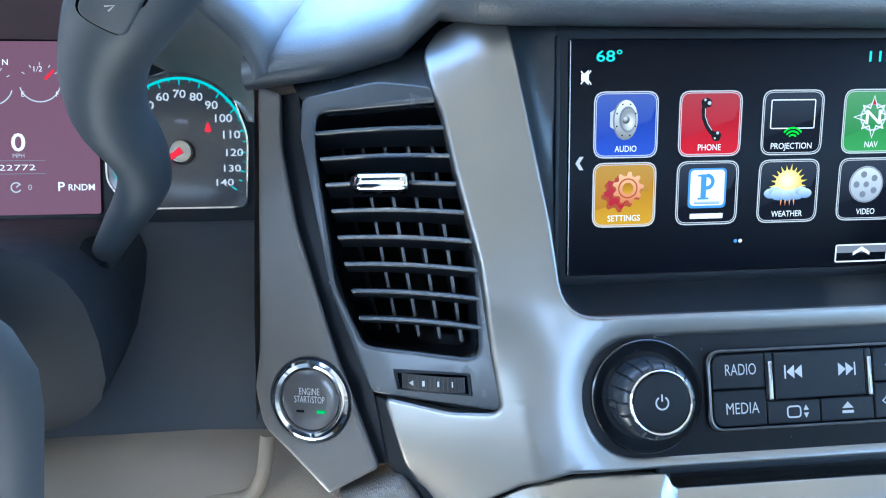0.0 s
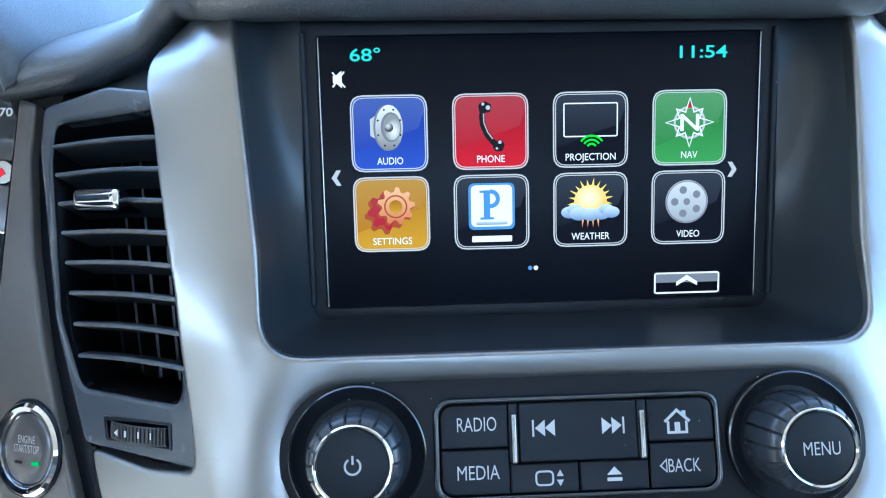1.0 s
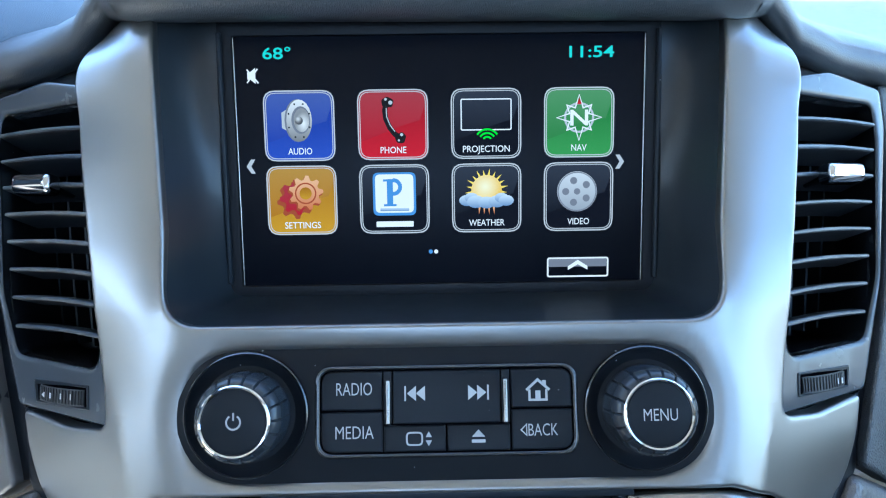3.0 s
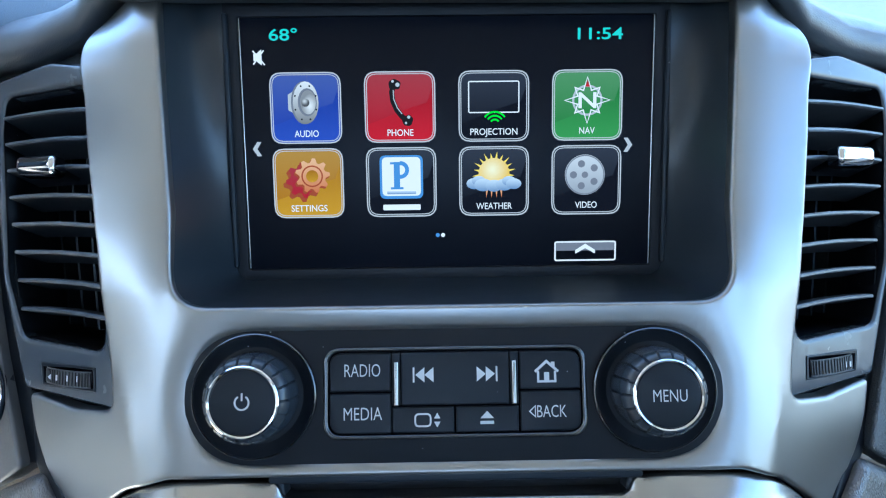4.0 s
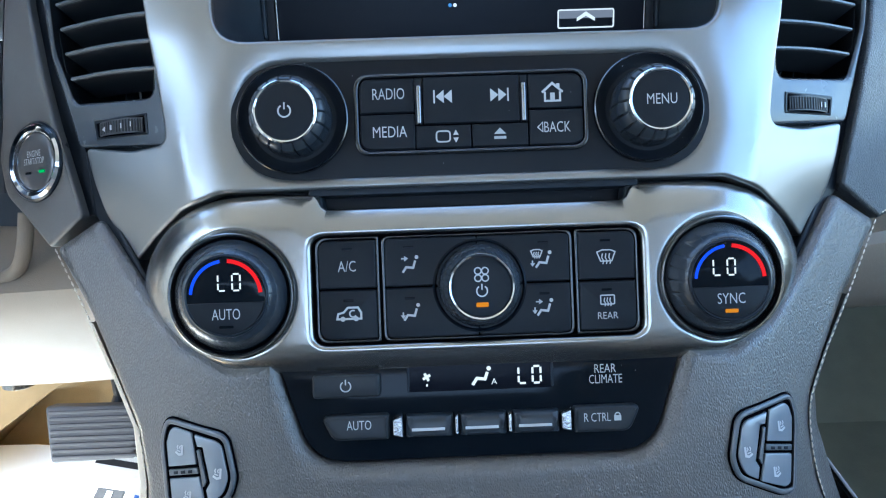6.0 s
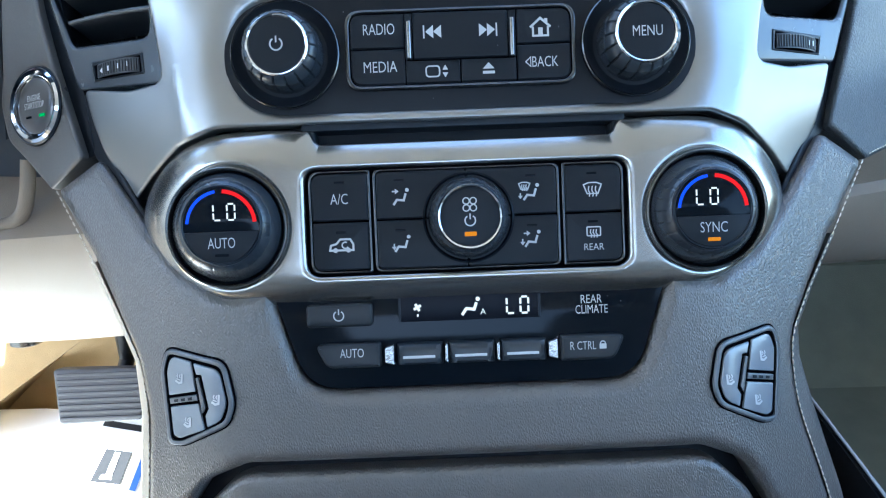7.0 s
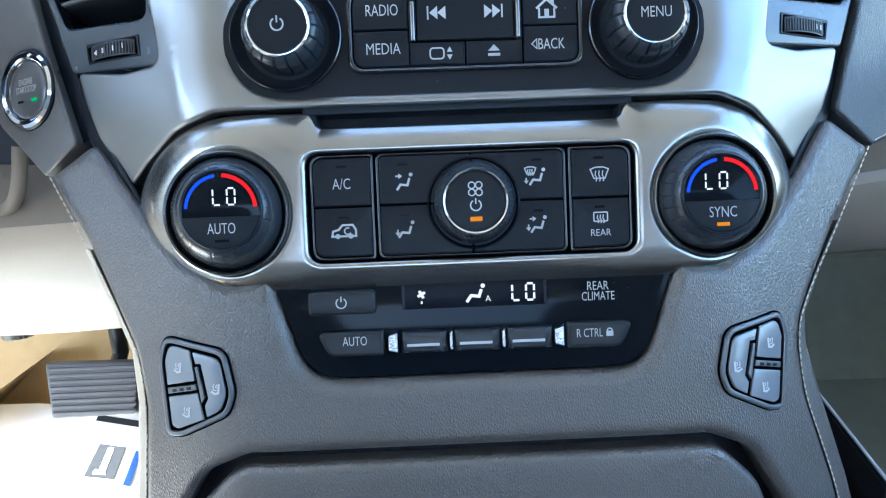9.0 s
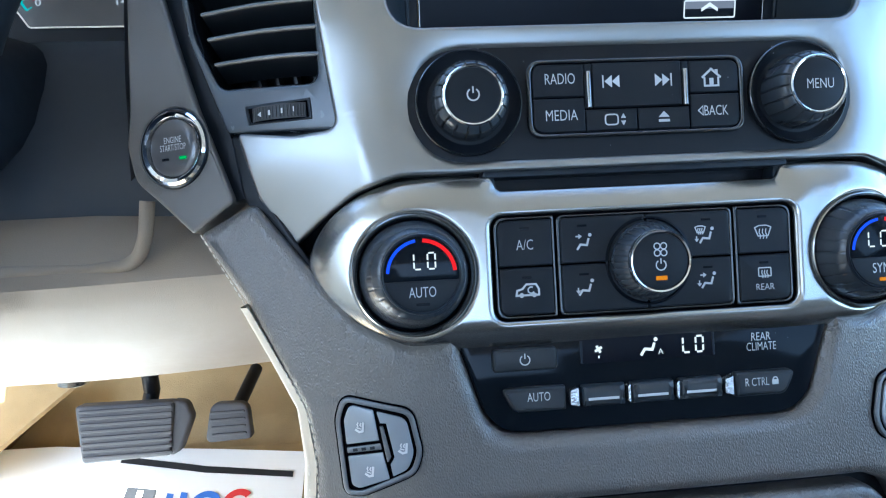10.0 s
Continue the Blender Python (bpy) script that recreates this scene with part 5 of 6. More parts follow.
vf = vent_face(-2.5)
for s in (-1, 1):
    m = s < 0
    vent = thing("air_vent", at(s * 168, 70, -50), "black dashboard air vent with horizontal slats and a chrome tab", "air vent", "dash vents")
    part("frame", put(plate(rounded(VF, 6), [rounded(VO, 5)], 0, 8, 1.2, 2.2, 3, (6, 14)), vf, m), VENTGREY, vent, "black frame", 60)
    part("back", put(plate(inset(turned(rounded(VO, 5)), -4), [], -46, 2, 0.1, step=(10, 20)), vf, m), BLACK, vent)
    part("filler", put(plate(rounded([(118, -18, 2), (176, -14, 2), (186, 8, 2), (126, 4, 2)]), [], 0, 20, 0.5, step=(6, 10)), skin(-11), m), BLACK, vent)
    part("top_filler", put(plate(rounded([(146, 125.0, 2), (206, 130.0, 2), (217, 152, 2), (142, 156, 4)]), [], 0, 12, 0.5, step=(8, 10)), lambda u, v, h: vent_face(-4.5 - 1.0 * max(0, v - 126))(u, v, h), m), VENTGREY, vent)
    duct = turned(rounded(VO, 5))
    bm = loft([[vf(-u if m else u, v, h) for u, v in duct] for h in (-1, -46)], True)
    part("duct", bm, BLACK, vent)
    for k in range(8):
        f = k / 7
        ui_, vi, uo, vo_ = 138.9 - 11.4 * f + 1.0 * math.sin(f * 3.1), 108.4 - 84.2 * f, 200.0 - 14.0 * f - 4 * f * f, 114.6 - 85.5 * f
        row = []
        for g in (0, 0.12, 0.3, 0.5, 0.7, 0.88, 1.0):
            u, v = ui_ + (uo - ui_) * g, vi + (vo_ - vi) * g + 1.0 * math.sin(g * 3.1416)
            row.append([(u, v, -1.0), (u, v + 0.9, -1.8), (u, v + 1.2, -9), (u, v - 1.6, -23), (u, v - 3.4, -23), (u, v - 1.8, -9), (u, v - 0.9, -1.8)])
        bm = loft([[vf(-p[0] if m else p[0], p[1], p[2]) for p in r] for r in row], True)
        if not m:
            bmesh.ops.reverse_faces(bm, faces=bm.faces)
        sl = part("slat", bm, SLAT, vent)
        # paler tube drawn in for the light caught along the slat's front edge
        part("lip", tube([vf(-r[0][0] if m else r[0][0], r[0][1], -1.1) for r in row], 0.00085, 8), LITLIP, sl)
        if k == 2:
            tc = ui_ + (uo - ui_) * 0.58
            tv = vi + (vo_ - vi) * 0.58 + 0.2
            slope = lambda u, v, h: vf(u, v + 0.10 * (abs(u) - tc), h)
            part("tab_body", put(plate(box(tc - 10.5, tv - 3.0, tc + 13.6, tv + 3.4, 2.4), [], 4.0, 18, 2), slope, m), BLACK, sl)
            part("tab", put(plate(box(tc - 12.2, tv - 4.2, tc + 12.2, tv + 4.2, 3.0), [], 8.0, 9, 3.9, None, 6), slope, m), CHROME, sl, "chrome thumb tab")
    for k in range(5):
        f = (k + 0.6) / 5
        rows_ = []
        for g in range(9):
            q = g / 8
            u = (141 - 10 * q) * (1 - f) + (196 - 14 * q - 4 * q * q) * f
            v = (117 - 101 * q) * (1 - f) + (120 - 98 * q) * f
            rows_.append([vf(-(u + dx) if m else u + dx, v, h) for dx, h in ((-0.7, -26), (0.7, -26), (0.9, -44), (-0.9, -44))])
        part("vane", loft(rows_, True), HOUSING, vent)
    # thumbwheel in its slot
    wt = part("wheel_slot", put(plate(rounded([(136, -3.0, 0.8), (166.5, -1.6, 0.8), (168, 7.4, 0.8), (136.6, 6.4, 0.8)]), [rounded([(137.4, -2.0, 0.5), (165.2, -0.6, 0.5), (166.4, 6.4, 0.5), (138, 5.4, 0.5)])], 0.5, 2, 0.5), vf, m), SATIN, vent)
    part("slot_floor", put(plate(rounded([(137, -2.4, 0.5), (165.8, -1, 0.5), (167, 7, 0.5), (137.4, 6, 0.5)]), [], 0.08, 0.1, 0.0), vf, m), GAP, vent)
    cyl = []
    for a in range(13):
        ang = radians(-62 + a * 10.3)
        cyl.append([vf(-(151.5 + 14.5 * math.sin(ang)) if m else 151.5 + 14.5 * math.sin(ang), 2.0 + 0.045 * 14.5 * math.sin(ang) + dv, 5.6 * math.cos(ang) - 2.6) for dv in (-3.2, -2.6, 2.6, 3.2)])
    bm = loft(cyl)
    if m:
        bmesh.ops.reverse_faces(bm, faces=bm.faces)
    wh = part("thumbwheel", bm, WHEELRUBBER, vent, "ribbed black thumbwheel")
    for a in range(18):
        ang = radians(-58 + a * 6.8)
        u = 151.5 + 14.5 * math.sin(ang)
        part("rib", put(plate(box(u - 0.28, -0.6 + 0.045 * (u - 151), u + 0.28, 4.6 + 0.045 * (u - 151), 0.1), [], 5.6 * math.cos(ang) - 2.2, 0.6, 0.1), vf, m), WHEELRUBBER, wh)
    marks = [stroke([(s * x_, 0.9), (s * x_, 3.1)], w_, 2.9, 0.35) for x_, w_ in (((144, 0.5), (149.5, 0.8), (155.5, 1.0)) if m else ((160.0, 0.9), (157.4, 0.6)))]
    if m:
        marks.append(shape([(s * 161.4, 2.0), (s * 159.6, 3.2), (s * 159.6, 0.8)], 2.3))
    part("wheel_marks", put(merge(*marks), vf), PRINT, wh)

# ---- start button pod and its counterpart ----
pod = thing("button_pod", at(-205, 40, -60), "grey grained trim strip beside the vent", "dashboard trim")
PD = [(-198, -48.6, 2), (-175.2, -35.2, 3), (-192.0, 10, 30), (-211.0, 72, 60), (-218.5, 112, 30), (-219.0, 139, 2), (-231, 145, 2), (-230.2, 30, 10), (-231, 12, 8), (-233.5, -3, 16), (-229.5, -21, 16), (-217.5, -31, 12)]
part("strip", put(plate(rounded(PD, 6), [circle(-206, -7.2, 19.0, 48)], 0.4, 24, 2.0, 1.0, 3, (4, 8)), skin()), TRIM, pod, sharp=60)
part("dark_joint", put(plate(rounded([(-188, -36, 2), (-168, -34, 2), (-181, 10, 20), (-206, 98, 30), (-210, 140, 2), (-230, 140, 2)]), [], -6, 12, 0.4, step=(5, 10)), skin()), BLACK, pod)
start = thing("start_button", at(-206, -7, -60), "round engine start button with a chrome ring and green light", "button")
sp = skin(0.4)
part("collar", put(lathe([(19.2, -6), (19.0, 0.6), (18.2, 1.6), (17.4, 1.0)], -206, -7.2, close=False), sp), SATIN, start)
part("ring", put(lathe([(18.2, -1), (18.0, 1.4), (16.6, 2.6), (14.8, 2.0), (13.8, 0.2), (13.6, -2)], -206, -7.2, close=False), sp), CHROME, start, "broad chrome ring")
face = part("face", put(lathe([(13.8, -2), (13.6, 0.2), (12.4, 0.9), (8, 0.6)], -206, -7.2), sp), LENSGREY, start, "smoked push face")
part("lettering", put(merge(words("ENGINE", 3.0, -206, -3.4, 1.1, fit=9.6), words("START/STOP", 3.0, -206, -7.0, 1.1, fit=14.4)), sp), PRINT, face)
part("indicator", put(plate(box(-202.6, -13.0, -198.8, -11.7, 0.3), [], 1.2, 0.4, 0.05), sp), LED_GREEN, face, "lit green indicator")
part("unlit_indicator", put(plate(box(-212.4, -13.0, -208.6, -11.9, 0.3), [], 1.2, 0.4, 0.05), sp), GLOSS, face)

# ---- passenger side dash ----
pdash = thing("passenger_dash", (0.4, 0.0, 0.5), "grey leather passenger dash panel with pale stitching", "dashboard")
PP = [(198, -48.6, 2), (170.6, -33.6, 3), (186.4, 10, 30), (206, 72, 60), (214.8, 112, 30), (215.6, 139, 2), (240, 145, 2), (330, 120, 2), (340, 20, 2), (236, -36, 10)]
part("panel", put(plate(rounded(PP, 6), [], 0.2, 20, 2.2, None, 3, (6, 12)), skin()), DASHHIDE, pdash, sharp=60)
part("dark_joint", put(plate(rounded([(176, -36, 2), (168, -34, 2), (181, 10, 20), (206, 98, 30), (210, 140, 2), (222, 140, 2)]), [], -6, 12, 0.4, step=(5, 10)), skin()), BLACK, pdash)
stitches([(199.5, -46), (236, -32), (300, 2), (338, 24)], pdash, 0.2, 70)
glove = thing("glovebox", (0.5, 0.05, 0.42), "closed beige plastic glovebox below the passenger dash", "glovebox")
GP = [(-0.010, 0.560), (-0.024, 0.548), (-0.022, 0.530), (-0.008, 0.500), (0.004, 0.480), (0.008, 0.474)]
GQ = [(0.010, 0.474), (0.004, 0.468), (0.004, 0.460), (0.018, 0.430), (0.034, 0.404), (0.046, 0.394), (0.06, 0.392), (0.20, 0.40)]
part("panel", loft([[(x, y, z + 0.16 * (x - 0.2)) for y, z in GP] for x in (0.86, 0.6, 0.4, 0.30, 0.185)]), TAN, glove)
part("lid", loft([[(x, y, z + (0.16 * (x - 0.2) if k < 3 else 0.05 * (x - 0.2))) for k, (y, z) in enumerate(GQ)] for x in (0.86, 0.6, 0.4, 0.30, 0.175)]), TAN, glove, "drop-down lid")

# ---- knee bolster, pedals and floor on the driver's side ----
knee = thing("knee_bolster", (-0.45, 0.0, 0.4), "grained tan knee panel under the steering column", "dashboard panel")
KP = [(0.03, 0.508), (-0.004, 0.508), (-0.022, 0.504), (-0.034, 0.495), (-0.042, 0.486), (-0.040, 0.470), (-0.026, 0.435), (0.004, 0.395), (0.044, 0.352), (0.074, 0.325), (0.086, 0.318), (0.096, 0.322), (0.16, 0.36)]


def knee_row(x):
    f = max(0, min(1, (x + 0.27) / 0.05))
    out = []
    for i, (y, z) in enumerate(KP):
        lift = (-0.003 if i < 2 else 0.0) * f
        drop = 0.030 * max(0, (x + 0.36) / 0.2) ** 1.5 * (i / 10)
        out.append((x, y - drop * 0.6, z + lift + drop))
    return out


part("panel", loft([[Vector(p) for p in knee_row(x)] for x in (-0.84, -0.7, -0.6, -0.5, -0.42, -0.36, -0.32, -0.29, -0.27, -0.26, -0.25, -0.24, -0.23, -0.22, -0.20, -0.18, -0.165)]), TAN, knee, sharp=50)
part("pocket_rim", tube(smooth_path([(-0.84, -0.022, 0.492), (-0.5, -0.030, 0.493), (-0.30, -0.034, 0.494), (-0.258, -0.036, 0.495), (-0.240, -0.038, 0.500), (-0.232, -0.036, 0.512), (-0.229, -0.028, 0.530)], 5), 0.0038, 12), TAN, knee, "rounded rim of the tray")
screw = part("fastener", tube([(-0.372, 0.088, 0.324), (-0.372, 0.086, 0.317), (-0.372, 0.0855, 0.315)], [0.0145, 0.0145, 0.010], 20), STEEL, knee, "bright round fastener")
pedal = thing("brake_pedal", (-0.40, 0.19, 0.05), "black ribbed rubber brake pedal on a steel arm", "pedal")
PA, PB = Vector((-0.459, 0.199, 0.186)), Vector((-0.456, 0.166, 0.130))
px, py_ = Vector((1, 0.0, 0.01)), (PA - PB).normalized()
pn = px.cross(py_).normalized()
pm = lambda u, v, h: PB + px * u * 0.001 + py_ * v * 0.001 + pn * h * 0.001
part("pad", put(plate(rounded([(3, 0, 5), (97, 2, 5), (107, 62, 6), (0, 64, 5)], 5), [], 0, 16, 3), pm), RUBBER, pedal)
part("pad_flank", put(plate(rounded([(94, -1, 4), (108, 6, 10), (124, 42, 12), (119, 60, 10), (104, 63, 3)], 5), [], -3, 13, 4), pm), RUBBER, pedal)
for q in range(8):
    part("rib", put(plate(box(5, 5 + q * 7.2, 100 + q * 0.6, 8.4 + q * 7.2, 1.2), [], 1.6, 2, 0.8), pm), RUBBER, pedal)
part("arm", tube([pm(70, 40, -12), pm(72, 70, -30), (-0.378, 0.24, 0.30), (-0.375, 0.24, 0.44)], 0.009), BLACK, pedal)
gas = thing("accelerator_pedal", (-0.30, 0.25, 0.05), "dark rubber accelerator pedal beside the tunnel", "pedal")
part("pad", put(plate(rounded([(128, 6, 8), (182, 8, 6), (180, 50, 12), (138, 52, 14)], 6), [], -22, 12, 3), pm), RUBBER, gas)
for q in range(4):
    part("rib", put(plate(box(137, 14 + q * 8.4, 176, 17 + q * 8.4, 1.2), [], -20.6, 2, 0.8), pm), RUBBER, gas)
part("arm", tube([pm(158, 30, -30), pm(160, 40, -60), (-0.29, 0.31, 0.13)], 0.008), BLACK, gas)
footrest = thing("footrest", (-0.60, 0.26, 0.035), "tan carpeted footrest hump", "footrest")
part("hump", loft([[Vector((-0.66 + 0.11 * math.sin(a / 8 * 3.1416) + 0.02 * b, 0.18 + 0.05 * b, 0.035 + 0.10 * max(0.0, math.sin(a / 8 * 3.1416)) ** 0.7)) for a in range(9)] for b in range(4)]), CARPET, footrest)
mat_ = thing("paper_floor_mat", (-0.42, 0.1, 0.04), "white paper floor mat with printed blue and red lettering bars", "floor mat")


def mat_z(x, y):
    return 0.052 + max(0, y - 0.10) * 0.12 + 0.0012 * math.sin(x * 23) * math.cos(y * 17)


part("sheet", loft([[Vector((x, y, mat_z(x, y) + 0.004)) for x, y in [(-0.70 + 0.0239 * q, -0.45 + (0.70 - 0.0025 * max(0, q - 7)) * w / 33) for q in range(21)]] for w in range(34)]), PAPER, mat_)


def on_mat(name, pts, ink, lift=0.0056):
    """Ink on the sheet: a strip between two edges, cut finely enough to follow it."""
    (a, b), (d, c) = pts[:2], pts[2:]
    rows = []
    for i in range(13):
        p, q = Vector(a).lerp(Vector(b), i / 12), Vector(d).lerp(Vector(c), i / 12)
        line = [p.lerp(q, j / 12) for j in range(13)]
        rows.append([Vector((w.x, w.y, mat_z(w.x, w.y) + lift)) for w in line])
    bm = loft(rows)
    bmesh.ops.recalc_face_normals(bm, faces=bm.faces)
    part(name, bm, ink, mat_)


on_mat("printed_line", [(-0.446, 0.228), (-0.340, 0.204), (-0.446, 0.219), (-0.340, 0.195)], INKBLACK)
on_mat("printed_line", [(-0.340, 0.204), (-0.235, 0.190), (-0.340, 0.195), (-0.235, 0.182)], INKBLACK)
on_mat("printed_block", [(-0.427, 0.185), (-0.392, 0.178), (-0.428, 0.141), (-0.390, 0.135)], INKBLACK)
on_mat("printed_bar", [(-0.413, 0.178), (-0.406, 0.177), (-0.412, 0.146), (-0.404, 0.145)], PAPER, 0.0068)
on_mat("printed_bar", [(-0.417, 0.149), (-0.404, 0.147), (-0.418, 0.143), (-0.402, 0.141)], PAPER, 0.0068)
for x in (-0.378, -0.362):
    on_mat("printed_bar", [(x, 0.172), (x + 0.008, 0.170), (x + 0.001, 0.128), (x + 0.009, 0.126)], INKBLUE)
for cx, a0, a1, ink in ((-0.331, 0, 360, INKBLUE), (-0.294, 40, 320, INKRED)):
    bm = stroke(arc(cx, 0.152, 0.014, a0, a1, 28), 0.008)
    for v in bm.verts:
        v.co = Vector((v.co.x, v.co.y, mat_z(v.co.x, v.co.y) + 0.0064))
    part("printed_ring", bm, ink, mat_)

# ---- instrument cluster ----
cluster = thing("instrument_cluster", (-0.33, 0.13, 0.62), "instrument cluster with a teal lit speedometer and purple display", "instrument cluster")
HUB = Vector((-0.301, 0.130, 0.625))
GU, GN = Vector((0, 0.447, 0.894)), Vector((0, -0.894, 0.447))


def dial(u, v, h):
    return HUB + (Vector((1, 0, 0)) * u + GU * v + GN * h) * 0.001


def speed(u, v, h):
    """The speedometer's own face, a little taller than wide above its hub."""
    return dial(u + 1.2, v * 1.13 if v > 0 else v * 0.96, h)


part("backing", put(plate(box(-260, -48, 48, 118, 4), [], -2, 3, 0.3), dial), BLACK, cluster)
speedo = part("speedometer", put(plate(rounded([(-34, -37, 3), (41, -37, 5), (42.5, 10, 30), (30, 42, 22), (0, 49, 26), (-30, 40, 22), (-47, 10, 20), (-46, -18, 16)], 8), [], 0, 2, 0.2), speed), LENSGREY, cluster, "dark speedometer dial")
line = rounded([(-34, -37, 3), (41, -37, 5), (42.5, 10, 30), (30, 42, 22), (0, 49, 26), (-30, 40, 22), (-47, 10, 20), (-46, -18, 16)], 8)
part("rim", put(merge(stroke(line, 1.1, 0.5, close=True)), speed), CHROME, speedo, "bright rim of the dial")
part("arc", put(stroke(arc(0, 0, 43.0, 12, 216, 40), 1.6, 0.1), speed), CLUSTERTEAL, speedo, "lit teal arc")
ticks = []
for mph in range(0, 141, 5):
    a = radians(216 - 1.8 * mph)
    r0 = 38.5 if mph % 10 == 0 else 40.5
    r1 = min(43.0, 41.5 / max(math.cos(a), 0.2)) if a < 1.2 else 43.0
    ticks.append(stroke([((r1 - 4 if mph % 10 == 0 else r1 - 2) * math.cos(a), (r1 - 4 if mph % 10 == 0 else r1 - 2) * math.sin(a)), (r1 * math.cos(a), r1 * math.sin(a))], 0.8, 0.2))
part("tick_marks", put(merge(*ticks), speed), CLUSTERTEAL, speedo)
for mph in range(0, 141, 10):
    a = radians(216 - 1.8 * mph)
    part("figure", put(words(str(mph), 4.5, 34.0 * math.cos(a), 34.0 * math.sin(a), 0.35, bold=0.012, wide=1.3), speed), UI_SILVER, speedo)
part("unit_lettering", put(words("MPH", 3.0, 1, 18, 0.35), speed), UI_GREY, speedo)
part("fasten_lamp", put(shape(rounded([(15, 12, 1), (20, 12, 1), (17.5, 19, 1)]), 0.2), speed), NEEDLE, speedo)
part("hub", put(lathe([(8, 0), (7.6, 3.5), (6.6, 4.4)], 1, 0, 32), speed), STEEL, speedo)
a = radians(216)
part("needle", put(shape([(3 * math.cos(a + 2.4), 3 * math.sin(a + 2.4)), (36 * math.cos(a), 36 * math.sin(a)), (3 * math.cos(a - 2.4), 3 * math.sin(a - 2.4))], 4.6), speed), NEEDLE, speedo, "red pointer at zero")
info = part("display", put(plate(rounded([(-250, -38, 2), (-49.5, -38, 2), (-49.5, 20, 6), (-43, 40, 8), (-33, 54, 6), (-32, 66, 6), (-40, 72, 5), (-250, 72, 2)], 6), [], 0.2, 1, 0.1), dial), DIC, cluster, "dim purple information display")
part("speed_figure", put(words("0", 11.0, -98, 8, 0.6, bold=0.012, wide=1.15), dial), UI_WHITE, info)
part("unit_lettering", put(words("MPH", 2.6, -98, -0.5, 0.6), dial), UI_SILVER, info)
part("odometer", put(words("22772", 3.6, -99, -8.0, 0.6, fit=22), dial), UI_WHITE, info)
part("gear_letters", put(merge(words("P", 5.6, -72.6, -20.4, 0.6, bold=0.012, wide=1.1), words("RNDM", 4.0, -60.4, -21.0, 0.6, bold=0.006, fit=16)), dial), UI_WHITE, info)
part("divider", put(merge(stroke([(-130, -3.6), (-82, -3.6)], 0.4, 0.4), stroke([(-130, -12.0), (-82, -12.0)], 0.4, 0.4)), dial), UI_GREY, info)
part("cruise_mark", put(merge(stroke(arc(-100, -20.6, 3.0, 30, 330, 16), 0.8, 0.4), stroke([(-100, -20.6), (-97.6, -18.4)], 0.7, 0.4), words("0", 3.4, -91.6, -20.6, 0.6)), dial), UI_SILVER, info)
for gx, gy in ((-84, 46), (-113, 44)):
    part("small_gauge", put(merge(stroke(arc(gx, gy, 12.5, 195, 345, 16), 0.8, 0.4), *[stroke([(gx + 10.5 * math.cos(radians(q)), gy + 10.5 * math.sin(radians(q))), (gx + 12.5 * math.cos(radians(q)), gy + 12.5 * math.sin(radians(q)))], 0.6, 0.4) for q in (150, 120, 90, 60, 30)]), dial), UI_SILVER, info)
part("fuel_letters", put(merge(words("E", 3.2, -94.4, 38.4, 0.6), words("F", 3.2, -73.6, 38.4, 0.6), words("1/2", 3.4, -85, 54.4, 0.6)), dial), UI_WHITE, info)
part("fuel_pointer", put(stroke([(-81, 47.6), (-75.6, 53.6)], 1.8, 0.4), dial), NEEDLE, info)
part("heading_letter", put(words("N", 3.6, -104.6, 58.6, 0.6, bold=0.01), dial), UI_WHITE, info)

# ---- dashboard top ----
dash = thing("dash_top", (0, 0.2, 0.72), "grained dark dashboard top pad overhanging the screen", "dashboard")
PROFILE = [(0.075, -0.003), (0.03, -0.002), (0.006, 0.0), (-0.002, 0.002), (-0.007, 0.007), (-0.008, 0.012), (-0.005, 0.018), (0.003, 0.024), (0.018, 0.030), (0.06, 0.037), (0.16, 0.044), (0.60, 0.055)]


def brow(x):
    """Front lower edge of the dash top at a place across the car."""
    s = abs(x)
    keys_ = ((0, 0.000, 0.7185), (0.122, 0.001, 0.7185), (0.132, 0.010, 0.7185), (0.142, 0.024, 0.7175), (0.16, 0.030, 0.700), (0.19, 0.042, 0.689), (0.236, 0.054, 0.680), (0.245, 0.062, 0.675), (0.32, 0.075, 0.665), (0.9, 0.09, 0.665))
    for a, b in zip(keys_, keys_[1:]):
        if s <= b[0]:
            f = (s - a[0]) / (b[0] - a[0])
            return a[1] + (b[1] - a[1]) * f, a[2] + (b[2] - a[2]) * f
    return keys_[-1][1:]


SIDE = [(0.075, -0.003), (0.03, -0.002), (0.006, 0.0), (-0.002, 0.002), (-0.007, 0.006), (-0.008, 0.011), (-0.004, 0.017), (0.006, 0.021), (0.024, 0.024), (0.08, 0.028), (0.25, 0.038), (0.60, 0.06)]


def brow_rows(xs, profile):
    out = []
    for x in xs:
        y, z = brow(x)
        out.append([Vector((x, y + dy, z + dz)) for dy, dz in profile])
    return out


bm = loft(brow_rows([-0.130, -0.122, -0.10, -0.05, 0, 0.05, 0.10, 0.122, 0.130], PROFILE))
part("center_pad", bm, PADGRAIN, dash, "grained pad above the screen", 60)
part("side_pad", loft(brow_rows([-0.236, -0.225, -0.205, -0.19, -0.175, -0.16, -0.15, -0.142, -0.136, -0.1285], SIDE)), PADGRAIN, dash, sharp=60)
part("side_pad", loft(brow_rows([0.1285, 0.136, 0.142, 0.15, 0.16, 0.175, 0.19, 0.205, 0.225, 0.25, 0.3, 0.4, 0.6, 0.86], SIDE)), PADGRAIN, dash, sharp=60)
hood = thing("cluster_hood", (-0.35, 0.1, 0.72), "grained dark hood over the instrument cluster", "dashboard")
